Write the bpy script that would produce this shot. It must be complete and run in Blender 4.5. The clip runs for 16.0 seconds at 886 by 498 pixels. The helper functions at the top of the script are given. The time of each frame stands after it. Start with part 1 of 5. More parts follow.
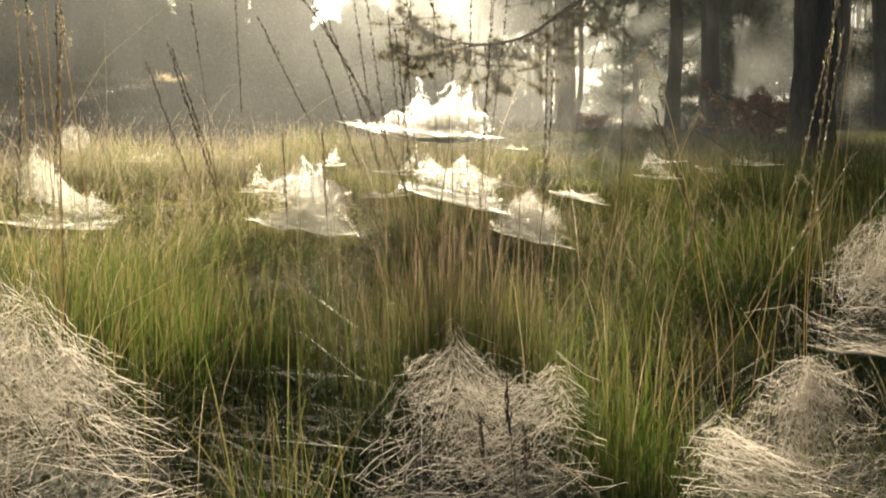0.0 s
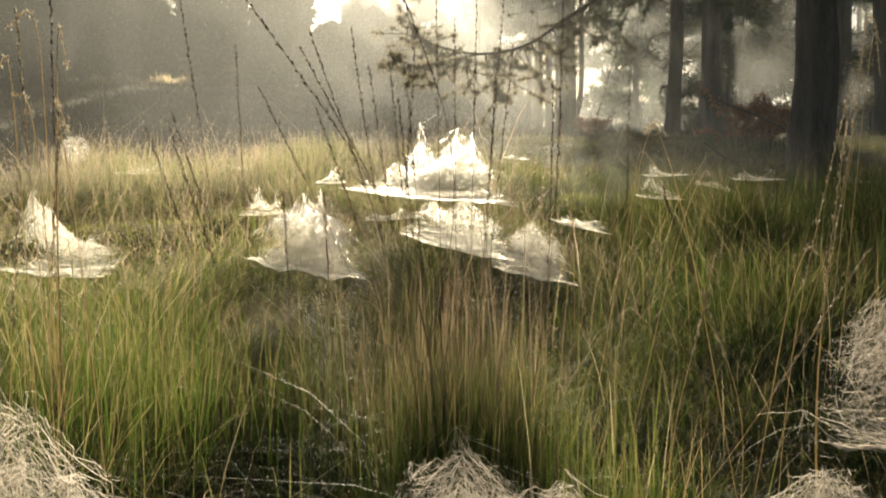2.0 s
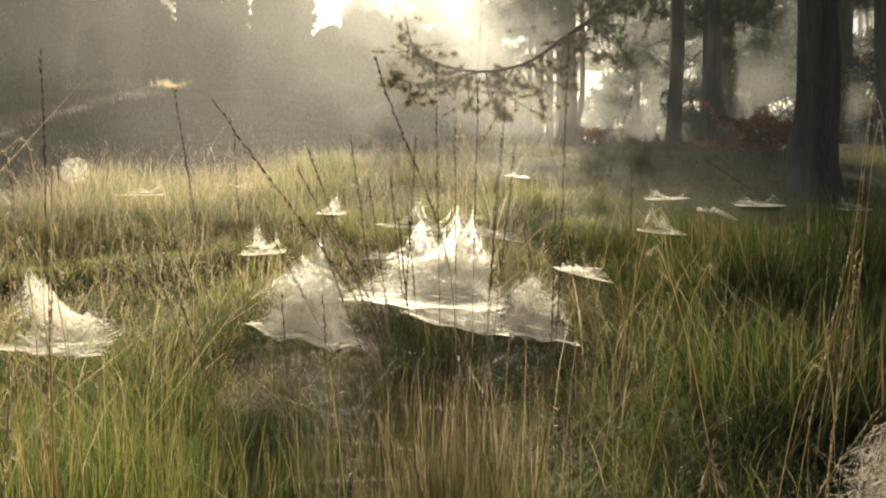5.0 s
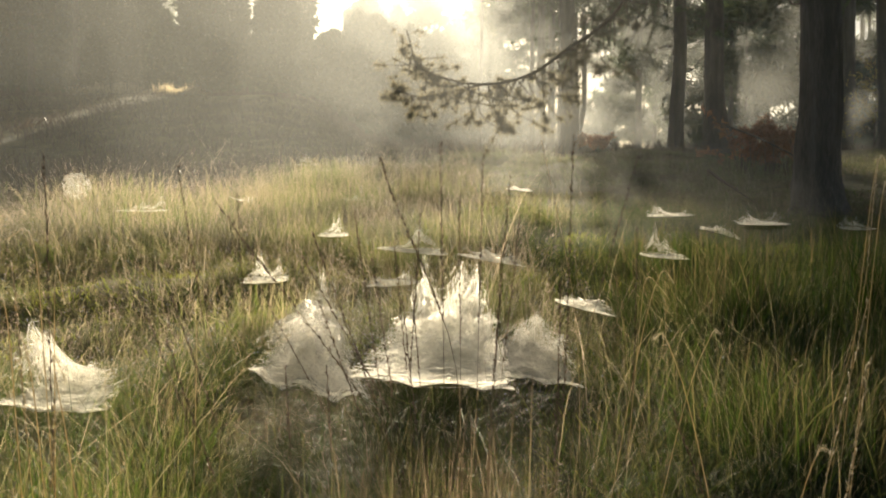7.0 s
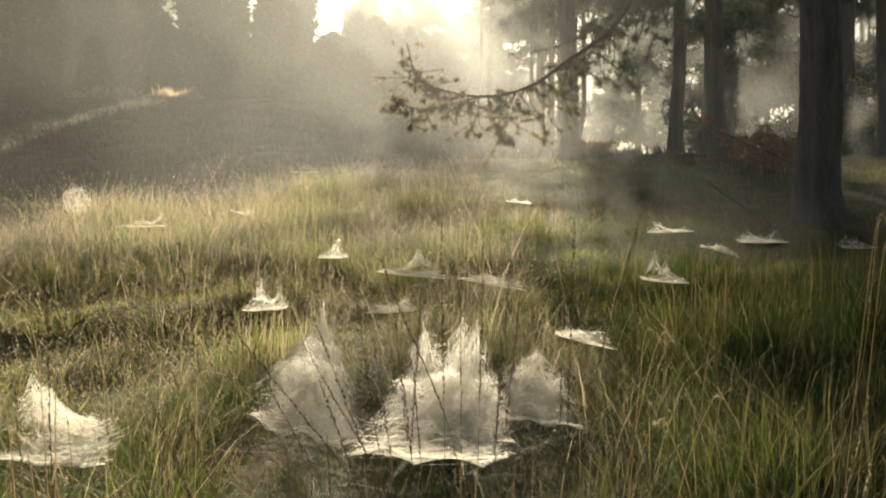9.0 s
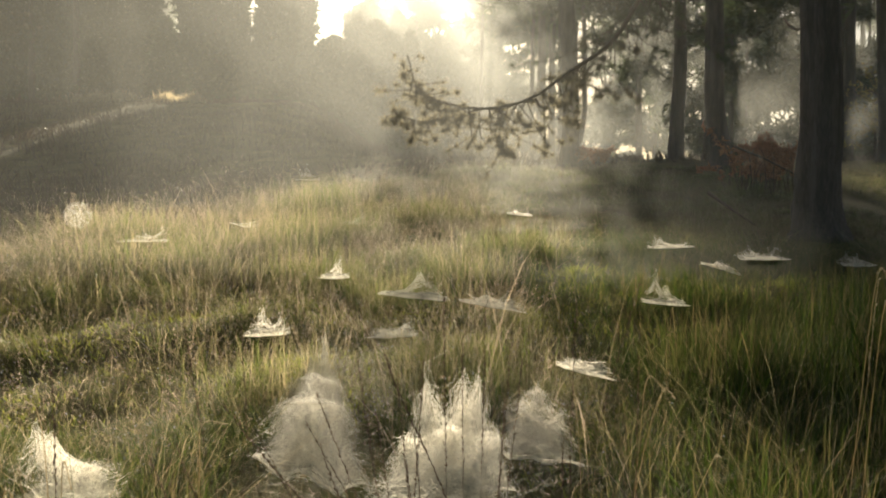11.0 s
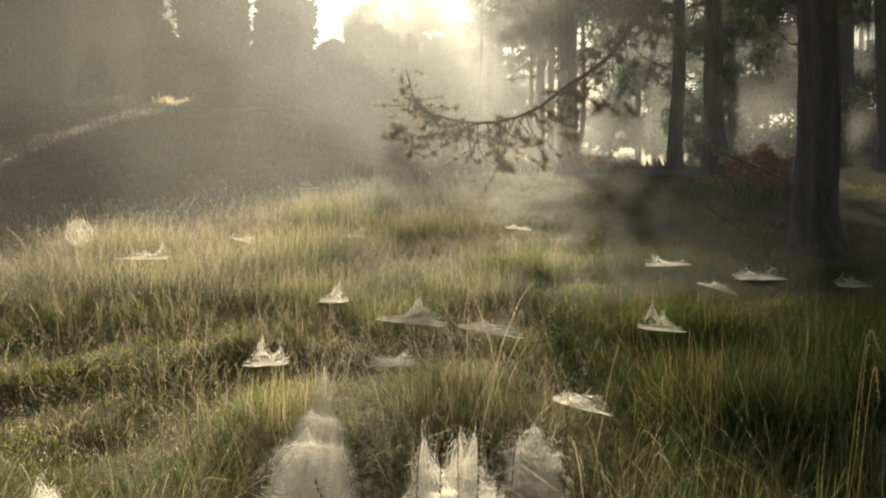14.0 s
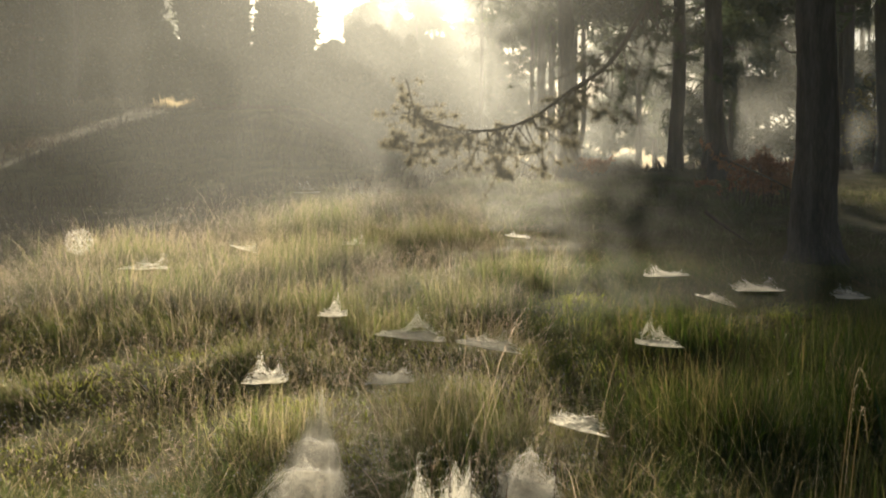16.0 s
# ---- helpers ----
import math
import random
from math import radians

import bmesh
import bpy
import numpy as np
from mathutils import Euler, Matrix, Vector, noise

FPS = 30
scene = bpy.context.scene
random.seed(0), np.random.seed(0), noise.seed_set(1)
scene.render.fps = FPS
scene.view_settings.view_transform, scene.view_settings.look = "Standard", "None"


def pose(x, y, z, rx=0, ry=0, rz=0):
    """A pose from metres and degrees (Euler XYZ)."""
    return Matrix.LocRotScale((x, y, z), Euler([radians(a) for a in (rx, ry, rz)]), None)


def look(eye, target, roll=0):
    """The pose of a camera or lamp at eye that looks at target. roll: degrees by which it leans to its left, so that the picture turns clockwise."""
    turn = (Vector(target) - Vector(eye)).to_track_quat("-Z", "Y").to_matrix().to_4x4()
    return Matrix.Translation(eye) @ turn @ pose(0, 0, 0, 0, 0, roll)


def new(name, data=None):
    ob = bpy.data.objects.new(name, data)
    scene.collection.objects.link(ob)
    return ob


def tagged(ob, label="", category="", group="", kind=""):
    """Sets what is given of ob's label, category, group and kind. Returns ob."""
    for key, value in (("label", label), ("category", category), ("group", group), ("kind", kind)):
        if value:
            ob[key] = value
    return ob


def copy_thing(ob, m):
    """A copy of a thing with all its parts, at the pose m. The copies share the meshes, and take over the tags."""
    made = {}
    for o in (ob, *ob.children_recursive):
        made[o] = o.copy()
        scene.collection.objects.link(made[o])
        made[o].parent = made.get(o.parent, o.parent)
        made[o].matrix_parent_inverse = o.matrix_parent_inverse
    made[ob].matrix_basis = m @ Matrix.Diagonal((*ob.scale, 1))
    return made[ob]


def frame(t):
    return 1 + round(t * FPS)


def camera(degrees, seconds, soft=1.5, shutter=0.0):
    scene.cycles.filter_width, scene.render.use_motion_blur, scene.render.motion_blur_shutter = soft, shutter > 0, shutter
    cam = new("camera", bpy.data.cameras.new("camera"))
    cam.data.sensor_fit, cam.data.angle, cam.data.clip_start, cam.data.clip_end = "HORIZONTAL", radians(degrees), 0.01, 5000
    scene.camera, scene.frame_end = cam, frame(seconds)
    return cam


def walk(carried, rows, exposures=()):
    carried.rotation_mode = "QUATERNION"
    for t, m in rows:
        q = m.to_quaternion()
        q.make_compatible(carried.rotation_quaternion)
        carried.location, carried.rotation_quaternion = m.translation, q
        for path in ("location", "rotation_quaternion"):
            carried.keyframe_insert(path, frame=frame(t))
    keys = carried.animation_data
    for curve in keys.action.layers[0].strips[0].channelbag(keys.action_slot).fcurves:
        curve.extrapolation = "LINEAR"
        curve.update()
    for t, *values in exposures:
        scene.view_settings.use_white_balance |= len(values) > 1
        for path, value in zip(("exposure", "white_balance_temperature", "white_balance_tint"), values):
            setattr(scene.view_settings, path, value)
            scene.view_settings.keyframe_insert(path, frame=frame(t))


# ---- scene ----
cam = camera(55.0, 16.0, soft=2.0)
PATH = [
    (0.0, pose(0.0001, -0.0001, 0.5500, 87.578, 0.056, -0.091)),
    (0.5, pose(-0.0005, 0.0054, 0.5736, 87.547, 0.046, -0.114)),
    (1.0, pose(-0.0013, 0.0109, 0.5992, 87.520, 0.033, -0.132)),
    (1.5, pose(-0.0030, 0.0166, 0.6263, 87.493, 0.015, -0.126)),
    (2.0, pose(-0.0054, 0.0221, 0.6529, 87.467, -0.003, -0.109)),
    (2.5, pose(-0.0072, 0.0271, 0.6789, 87.448, -0.017, -0.094)),
    (3.0, pose(-0.0077, 0.0313, 0.7052, 87.437, -0.027, -0.079)),
    (3.5, pose(-0.0071, 0.0348, 0.7336, 87.436, -0.032, -0.071)),
    (4.0, pose(-0.0044, 0.0380, 0.7613, 87.444, -0.034, -0.077)),
    (6.5, pose(-0.0070, 0.0534, 0.8974, 87.500, -0.035, 0.026)),
    (7.0, pose(-0.0090, 0.0558, 0.9260, 87.506, -0.033, 0.049)),
    (7.5, pose(-0.0101, 0.0576, 0.9536, 87.503, -0.028, 0.049)),
    (8.0, pose(-0.0107, 0.0591, 0.9820, 87.501, -0.024, 0.038)),
    (8.5, pose(-0.0108, 0.0605, 1.0104, 87.496, -0.020, 0.030)),
    (9.0, pose(-0.0107, 0.0611, 1.0382, 87.499, -0.019, 0.023)),
    (11.5, pose(-0.0138, 0.0558, 1.1652, 87.531, -0.020, 0.084)),
    (12.0, pose(-0.0142, 0.0530, 1.1864, 87.536, -0.019, 0.097)),
    (12.5, pose(-0.0135, 0.0491, 1.2079, 87.544, -0.012, 0.076)),
    (13.0, pose(-0.0119, 0.0447, 1.2285, 87.546, -0.001, 0.045)),
    (13.5, pose(-0.0100, 0.0399, 1.2484, 87.542, 0.010, 0.035)),
    (14.0, pose(-0.0072, 0.0348, 1.2684, 87.535, 0.020, 0.034)),
    (14.5, pose(-0.0039, 0.0299, 1.2889, 87.523, 0.029, 0.043)),
    (15.0, pose(-0.0003, 0.0253, 1.3100, 87.508, 0.038, 0.063)),
    (15.5, pose(0.0034, 0.0209, 1.3301, 87.482, 0.048, 0.086)),
    (16.0, pose(0.0070, 0.0164, 1.3500, 87.451, 0.059, 0.112)),
]
walk(cam, PATH, exposures=[(0.0, 2.26), (4.0, 2.25), (8.0, 2.20), (12.0, 2.05), (16.0, 2.01)])

# ---- sky, sun ----
SUN_ELEV, SUN_AZ = 18.0, -1.3          # degrees above the horizon; degrees to the right of +Y
world = bpy.data.worlds.new("sky")
scene.world = world
world.use_nodes = True
wn, wl = world.node_tree.nodes, world.node_tree.links
sky = wn.new("ShaderNodeTexSky")
sky.sky_type, sky.sun_disc = "NISHITA", False
sky.sun_elevation, sky.sun_rotation = radians(SUN_ELEV), radians(SUN_AZ)
sky.air_density, sky.dust_density, sky.ozone_density = 1.0, 1.6, 0.6
wl.new(sky.outputs[0], wn["Background"].inputs["Color"])
wn["Background"].inputs["Strength"].default_value = 0.0165
sun = new("sun", bpy.data.lights.new("sun", "SUN"))
sun.data.energy, sun.data.angle, sun.data.color = 5.0, radians(2.2), (1.0, 0.87, 0.65)
_e, _a = radians(SUN_ELEV), radians(SUN_AZ)
SUN_DIR = Vector((math.sin(_a) * math.cos(_e), math.cos(_a) * math.cos(_e), math.sin(_e)))
sun.matrix_world = look((0, 0, 0), -SUN_DIR)

rng = np.random.default_rng(7)


# ---- materials ----
def node_material(name):
    m = bpy.data.materials.new(name)
    m.use_nodes = True
    nt = m.node_tree
    nt.nodes.clear()
    out = nt.nodes.new("ShaderNodeOutputMaterial")
    return m, nt, out


def noise_node(nt, scale, detail=4.0, rough=0.6, coords=None, stretch=None):
    tex = nt.nodes.new("ShaderNodeTexNoise")
    tex.inputs["Scale"].default_value = scale
    tex.inputs["Detail"].default_value = detail
    tex.inputs["Roughness"].default_value = rough
    src = coords
    if src is None:
        geo = nt.nodes.new("ShaderNodeNewGeometry")
        src = geo.outputs["Position"]
    if stretch:
        mp = nt.nodes.new("ShaderNodeMapping")
        mp.inputs["Scale"].default_value = stretch
        nt.links.new(src, mp.inputs["Vector"])
        src = mp.outputs[0]
    nt.links.new(src, tex.inputs["Vector"])
    return tex


def ramp(nt, fac, stops):
    r = nt.nodes.new("ShaderNodeValToRGB")
    el = r.color_ramp.elements
    while len(el) < len(stops):
        el.new(0.5)
    for e, (p, c) in zip(el, stops):
        e.position, e.color = p, (*c, 1.0)
    nt.links.new(fac, r.inputs[0])
    return r


def mix_color(nt, fac, a, b, mode="MIX"):
    m = nt.nodes.new("ShaderNodeMix")
    m.data_type, m.blend_type = "RGBA", mode
    for sock, v in ((m.inputs["Factor"], fac), (m.inputs["A"], a), (m.inputs["B"], b)):
        if isinstance(v, bpy.types.NodeSocket):
            nt.links.new(v, sock)
        elif isinstance(v, tuple):
            sock.default_value = (*v, 1.0)
        else:
            sock.default_value = v
    return m.outputs["Result"]


def maths(nt, op, a, b=0.0, c=None, clamp=False):
    m = nt.nodes.new("ShaderNodeMath")
    m.operation, m.use_clamp = op, clamp
    for sock, v in zip(m.inputs, (a, b, c)):
        if v is None:
            continue
        if isinstance(v, bpy.types.NodeSocket):
            nt.links.new(v, sock)
        else:
            sock.default_value = v
    return m.outputs[0]


def shader_mix(nt, fac, a, b):
    m = nt.nodes.new("ShaderNodeMixShader")
    if isinstance(fac, bpy.types.NodeSocket):
        nt.links.new(fac, m.inputs[0])
    else:
        m.inputs[0].default_value = fac
    nt.links.new(a, m.inputs[1])
    nt.links.new(b, m.inputs[2])
    return m.outputs[0]


def leafy(nt, out, color, through_light=0.5, gloss=0.06, rough=0.4, through_color=None):
    """A thin leaf: it reflects, lets light through, and has a faint wet gloss."""
    d = nt.nodes.new("ShaderNodeBsdfDiffuse")
    t = nt.nodes.new("ShaderNodeBsdfTranslucent")
    g = nt.nodes.new("ShaderNodeBsdfGlossy")
    g.inputs["Roughness"].default_value = rough
    nt.links.new(color, d.inputs[0])
    nt.links.new(through_color or color, t.inputs[0])
    s = shader_mix(nt, through_light, d.outputs[0], t.outputs[0])
    s = shader_mix(nt, gloss, s, g.outputs[0])
    nt.links.new(s, out.inputs[0])


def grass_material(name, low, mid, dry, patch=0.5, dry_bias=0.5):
    """Blades: dark foot with base shade painted in, green middle, straw tip; each blade has a tint, and dry patches lie
    over the ground.
    """
    m, nt, out = node_material(name)
    at = nt.nodes.new("ShaderNodeAttribute")
    at.attribute_name = "along"
    geo = nt.nodes.new("ShaderNodeNewGeometry")
    big = noise_node(nt, 2.6, 3.0, 0.7)
    dryness = maths(nt, "MULTIPLY_ADD", big.outputs[0], patch, dry_bias - 0.5 * patch)
    rnd = maths(nt, "MULTIPLY_ADD", geo.outputs["Random Per Island"], 0.9, -0.45)
    k = maths(nt, "ADD", maths(nt, "ADD", dryness, rnd), maths(nt, "MULTIPLY", at.outputs["Fac"], 0.5), clamp=True)
    tip = ramp(nt, k, [(0.25, mid), (0.62, tuple(0.5 * a + 0.5 * b for a, b in zip(mid, dry))), (0.95, dry)])
    # foot: brown dead sheath, darkened further like the shade between stems
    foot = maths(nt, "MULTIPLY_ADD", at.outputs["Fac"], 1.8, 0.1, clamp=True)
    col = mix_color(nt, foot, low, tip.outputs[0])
    leafy(nt, out, col, 0.62, 0.05, 0.5)
    return m


def rough_material(name, stops, scale, bump=0.4, rough=0.9, stretch=None, fine=6.0):
    m, nt, out = node_material(name)
    tc = nt.nodes.new("ShaderNodeTexCoord")
    n1 = noise_node(nt, scale, 5.0, 0.65, tc.outputs["Object"], stretch)
    n2 = noise_node(nt, scale * fine, 4.0, 0.7, tc.outputs["Object"], stretch)
    f = maths(nt, "MULTIPLY_ADD", n2.outputs[0], 0.45, maths(nt, "MULTIPLY", n1.outputs[0], 0.6))
    r = ramp(nt, f, stops)
    p = nt.nodes.new("ShaderNodeBsdfPrincipled")
    nt.links.new(r.outputs[0], p.inputs["Base Color"])
    p.inputs["Roughness"].default_value = rough
    p.inputs["Specular IOR Level"].default_value = 0.25
    b = nt.nodes.new("ShaderNodeBump")
    b.inputs["Strength"].default_value = bump
    b.inputs["Distance"].default_value = 0.02
    nt.links.new(f, b.inputs["Height"])
    nt.links.new(b.outputs[0], p.inputs["Normal"])
    nt.links.new(p.outputs[0], out.inputs[0])
    return m


def needle_material(name, a, b, through_light=0.3):
    m, nt, out = node_material(name)
    geo = nt.nodes.new("ShaderNodeNewGeometry")
    r = ramp(nt, geo.outputs["Random Per Island"], [(0.0, a), (1.0, b)])
    leafy(nt, out, r.outputs[0], through_light, 0.04, 0.4)
    return m


def silk_material(name, cover, forward=0.1, tint=(0.92, 0.89, 0.81)):
    """Dewy silk. cover below 1: a film with fine gaps."""
    m, nt, out = node_material(name)
    d = nt.nodes.new("ShaderNodeBsdfDiffuse")
    t = nt.nodes.new("ShaderNodeBsdfTranslucent")
    for s in (d, t):
        s.inputs[0].default_value = (*tint, 1)
    s = shader_mix(nt, 0.65, d.outputs[0], t.outputs[0])
    g = nt.nodes.new("ShaderNodeBsdfGlossy")
    g.inputs["Color"].default_value = (0.98, 0.95, 0.88, 1)
    g.inputs["Roughness"].default_value = 0.55
    s = shader_mix(nt, 0.04, s, g.outputs[0])
    fwd = nt.nodes.new("ShaderNodeBsdfRefraction")
    fwd.inputs["Color"].default_value = (0.98, 0.95, 0.88, 1)
    fwd.inputs["Roughness"].default_value = 0.6
    fwd.inputs["IOR"].default_value = 1.22
    s = shader_mix(nt, forward, s, fwd.outputs[0])
    if cover < 1:
        tr = nt.nodes.new("ShaderNodeBsdfTransparent")
        tc = nt.nodes.new("ShaderNodeTexCoord")
        n = noise_node(nt, 150.0, 5.0, 0.75, tc.outputs["Object"], (1, 1, 0.4))
        at = nt.nodes.new("ShaderNodeAttribute")
        at.attribute_name = "along"
        f = maths(nt, "MULTIPLY_ADD", n.outputs[0], 2.4, cover - 1.3, clamp=True)
        f = maths(nt, "MULTIPLY", f, at.outputs["Fac"])
        s = shader_mix(nt, f, tr.outputs[0], s)
    nt.links.new(s, out.inputs[0])
    return m


def mist_material(name, density, low, high, scale, left):
    """A sheet of fine droplets: mostly clear, it passes the sunlight on forwards. Thickest near the ground, in slow wisps."""
    m, nt, out = node_material(name)
    geo = nt.nodes.new("ShaderNodeNewGeometry")
    sep = nt.nodes.new("ShaderNodeSeparateXYZ")
    nt.links.new(geo.outputs["Position"], sep.inputs[0])
    n = noise_node(nt, scale, 3.0, 0.5, geo.outputs["Position"], (1, 1, 1.6))
    h = nt.nodes.new("ShaderNodeMapRange")
    nt.links.new(sep.outputs["Z"], h.inputs["Value"])
    h.inputs["From Min"].default_value, h.inputs["From Max"].default_value = low, high
    h.inputs["To Min"].default_value, h.inputs["To Max"].default_value = 1.0, 0.35
    bank = nt.nodes.new("ShaderNodeMapRange")
    nt.links.new(sep.outputs["X"], bank.inputs["Value"])
    bank.inputs["From Min"].default_value, bank.inputs["From Max"].default_value = -5.2, 0.5
    bank.inputs["To Min"].default_value, bank.inputs["To Max"].default_value = left, 1.0
    wisp = maths(nt, "MULTIPLY", maths(nt, "MULTIPLY_ADD", n.outputs[0], 0.8, 0.6), bank.outputs[0])
    f = maths(nt, "MULTIPLY", maths(nt, "MULTIPLY", wisp, h.outputs[0]), density, clamp=True)
    tr = nt.nodes.new("ShaderNodeBsdfTransparent")
    t = nt.nodes.new("ShaderNodeBsdfTranslucent")
    t.inputs[0].default_value = (0.90, 0.91, 0.86, 1)
    g = nt.nodes.new("ShaderNodeBsdfRefraction")
    g.inputs["Color"].default_value = (0.94, 0.94, 0.90, 1)
    g.inputs["Roughness"].default_value = 0.75
    g.inputs["IOR"].default_value = 1.2
    d = nt.nodes.new("ShaderNodeBsdfDiffuse")
    d.inputs[0].default_value = (0.90, 0.91, 0.86, 1)
    s = shader_mix(nt, 0.009, t.outputs[0], g.outputs[0])
    s = shader_mix(nt, 0.25, s, d.outputs[0])
    s = shader_mix(nt, f, tr.outputs[0], s)
    nt.links.new(s, out.inputs[0])
    return m


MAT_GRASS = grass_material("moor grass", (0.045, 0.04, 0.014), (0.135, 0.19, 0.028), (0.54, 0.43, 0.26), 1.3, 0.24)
# greener than the slope's grass, and darkened to carry the shade it stands in
MAT_GRASS_GREEN = grass_material("fresh moor grass with shade tone", (0.024, 0.027, 0.009), (0.050, 0.092, 0.009), (0.29, 0.215, 0.10), 0.9, 0.08)
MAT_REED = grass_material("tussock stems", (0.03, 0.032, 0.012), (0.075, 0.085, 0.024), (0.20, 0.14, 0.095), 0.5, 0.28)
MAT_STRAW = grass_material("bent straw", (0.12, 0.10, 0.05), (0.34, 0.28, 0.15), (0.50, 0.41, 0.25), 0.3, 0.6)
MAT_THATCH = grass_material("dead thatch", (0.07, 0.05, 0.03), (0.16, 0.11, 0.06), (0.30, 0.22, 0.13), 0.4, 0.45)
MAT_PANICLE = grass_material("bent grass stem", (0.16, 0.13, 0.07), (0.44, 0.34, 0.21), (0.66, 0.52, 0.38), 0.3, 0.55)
MAT_PANICLE_HEAD = needle_material("bent grass head", (0.46, 0.33, 0.25), (0.74, 0.60, 0.46), 0.55)
# paler copy of the pine needles, with the backlight put into its colour
MAT_NEEDLE_SUNLIT = needle_material("sunlit pine needles", (0.17, 0.16, 0.10), (0.34, 0.30, 0.20), 0.5)
MAT_PALE_HUSK = needle_material("pale husk", (0.34, 0.29, 0.19), (0.58, 0.51, 0.37), 0.4)
MAT_DRY_NEEDLE = needle_material("dry golden needles", (0.20, 0.14, 0.06), (0.42, 0.30, 0.15), 0.5)
MAT_SEED = needle_material("seed head", (0.11, 0.075, 0.05), (0.26, 0.18, 0.13), 0.3)
MAT_HEATHER = needle_material("heather twigs", (0.045, 0.032, 0.022), (0.115, 0.08, 0.055), 0.2)
MAT_BRACKEN = needle_material("rusty bracken", (0.40, 0.16, 0.07), (0.60, 0.30, 0.15), 0.5)
MAT_YELLOW_LEAF = needle_material("yellowing leaves", (0.30, 0.22, 0.06), (0.52, 0.42, 0.14), 0.55)
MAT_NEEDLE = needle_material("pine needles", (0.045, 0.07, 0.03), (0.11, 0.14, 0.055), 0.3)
MAT_JUNIPER = needle_material("juniper needles", (0.045, 0.065, 0.035), (0.10, 0.12, 0.06), 0.22)
MAT_BARK = rough_material("pine bark", [(0.25, (0.032, 0.029, 0.027)), (0.5, (0.095, 0.082, 0.072)), (0.75, (0.20, 0.17, 0.15))], 11.0, 1.0, 0.92, (1, 1, 0.14))
MAT_TWIG = rough_material("twig bark", [(0.3, (0.05, 0.04, 0.03)), (0.7, (0.14, 0.11, 0.08))], 30.0, 0.4, 0.9)
MAT_SOIL = rough_material("moss and litter", [(0.28, (0.04, 0.032, 0.016)), (0.5, (0.10, 0.085, 0.03)), (0.72, (0.19, 0.16, 0.06))], 2.2, 0.8, 0.95, None, 9.0)
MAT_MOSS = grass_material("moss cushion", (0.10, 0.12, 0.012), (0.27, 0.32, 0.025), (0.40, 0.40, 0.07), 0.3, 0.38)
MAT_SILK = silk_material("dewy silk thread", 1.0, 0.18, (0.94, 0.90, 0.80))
# tan silk of the near webs, its tint darkened to hold their shade
MAT_SILK_TAN_SHADED = silk_material("coarse tan silk thread, shade in tint", 1.0, 0.05, (0.54, 0.49, 0.42))
MAT_FILM = silk_material("dewy silk sheet", 0.92, 0.5)
MAT_FILM_THIN = silk_material("thin silk sheet", 0.3)
_m, _nt, _out = node_material("dew")
_p = _nt.nodes.new("ShaderNodeBsdfPrincipled")
_p.inputs["Base Color"].default_value = (0.95, 0.95, 0.93, 1)
_p.inputs["Roughness"].default_value = 0.12
_p.inputs["Transmission Weight"].default_value = 0.6
_nt.links.new(_p.outputs[0], _out.inputs[0])
MAT_DEW = _m


# ---- mesh helpers ----
def mesh_from(name, verts, faces, material, along=None, smooth=False):
    """A mesh from arrays; faces is one array of quads or a list of arrays with like corner counts."""
    me = bpy.data.meshes.new(name)
    groups = faces if isinstance(faces, list) else [faces]
    groups = [np.asarray(g, dtype=np.int32) for g in groups if len(g)]
    verts = np.asarray(verts, dtype=np.float32)
    loops = np.concatenate([g.ravel() for g in groups])
    counts = np.concatenate([np.full(len(g), g.shape[1], dtype=np.int32) for g in groups])
    starts = np.concatenate([[0], np.cumsum(counts)[:-1]]).astype(np.int32)
    me.vertices.add(len(verts))
    me.vertices.foreach_set("co", verts.ravel())
    me.loops.add(len(loops))
    me.loops.foreach_set("vertex_index", loops)
    me.polygons.add(len(counts))
    me.polygons.foreach_set("loop_start", starts)
    if smooth:
        me.polygons.foreach_set("use_smooth", np.ones(len(counts), dtype=bool))
    me.update(calc_edges=True)
    if along is not None:
        at = me.attributes.new("along", "FLOAT", "POINT")
        at.data.foreach_set("value", np.asarray(along, dtype=np.float32))
    me.materials.append(material)
    return me


def part(name, me, parent, label="", kind=""):
    ob = new(name, me)
    ob.parent = parent
    return tagged(ob, label, kind=kind)


def thing(name, label, category, group="", kind="", at=(0, 0, 0)):
    ob = new(name)
    ob.empty_display_size = 0.05
    ob.location = at
    return tagged(ob, label, category, group, kind)


def smoothstep(a, b, x):
    t = np.clip((np.asarray(x, float) - a) / (b - a), 0, 1)
    return t * t * (3 - 2 * t)


def wave_noise(x, y, s, seed):
    """Smooth bumps from a few crossed waves."""
    r = np.random.default_rng(seed)
    out = np.zeros_like(np.asarray(x, float))
    for i in range(6):
        a, k, p = r.uniform(0, 6.28), s * r.uniform(0.6, 1.7), r.uniform(0, 6.28)
        out = out + np.sin((np.cos(a) * x + np.sin(a) * y) * k + p)
    return out / 6.0


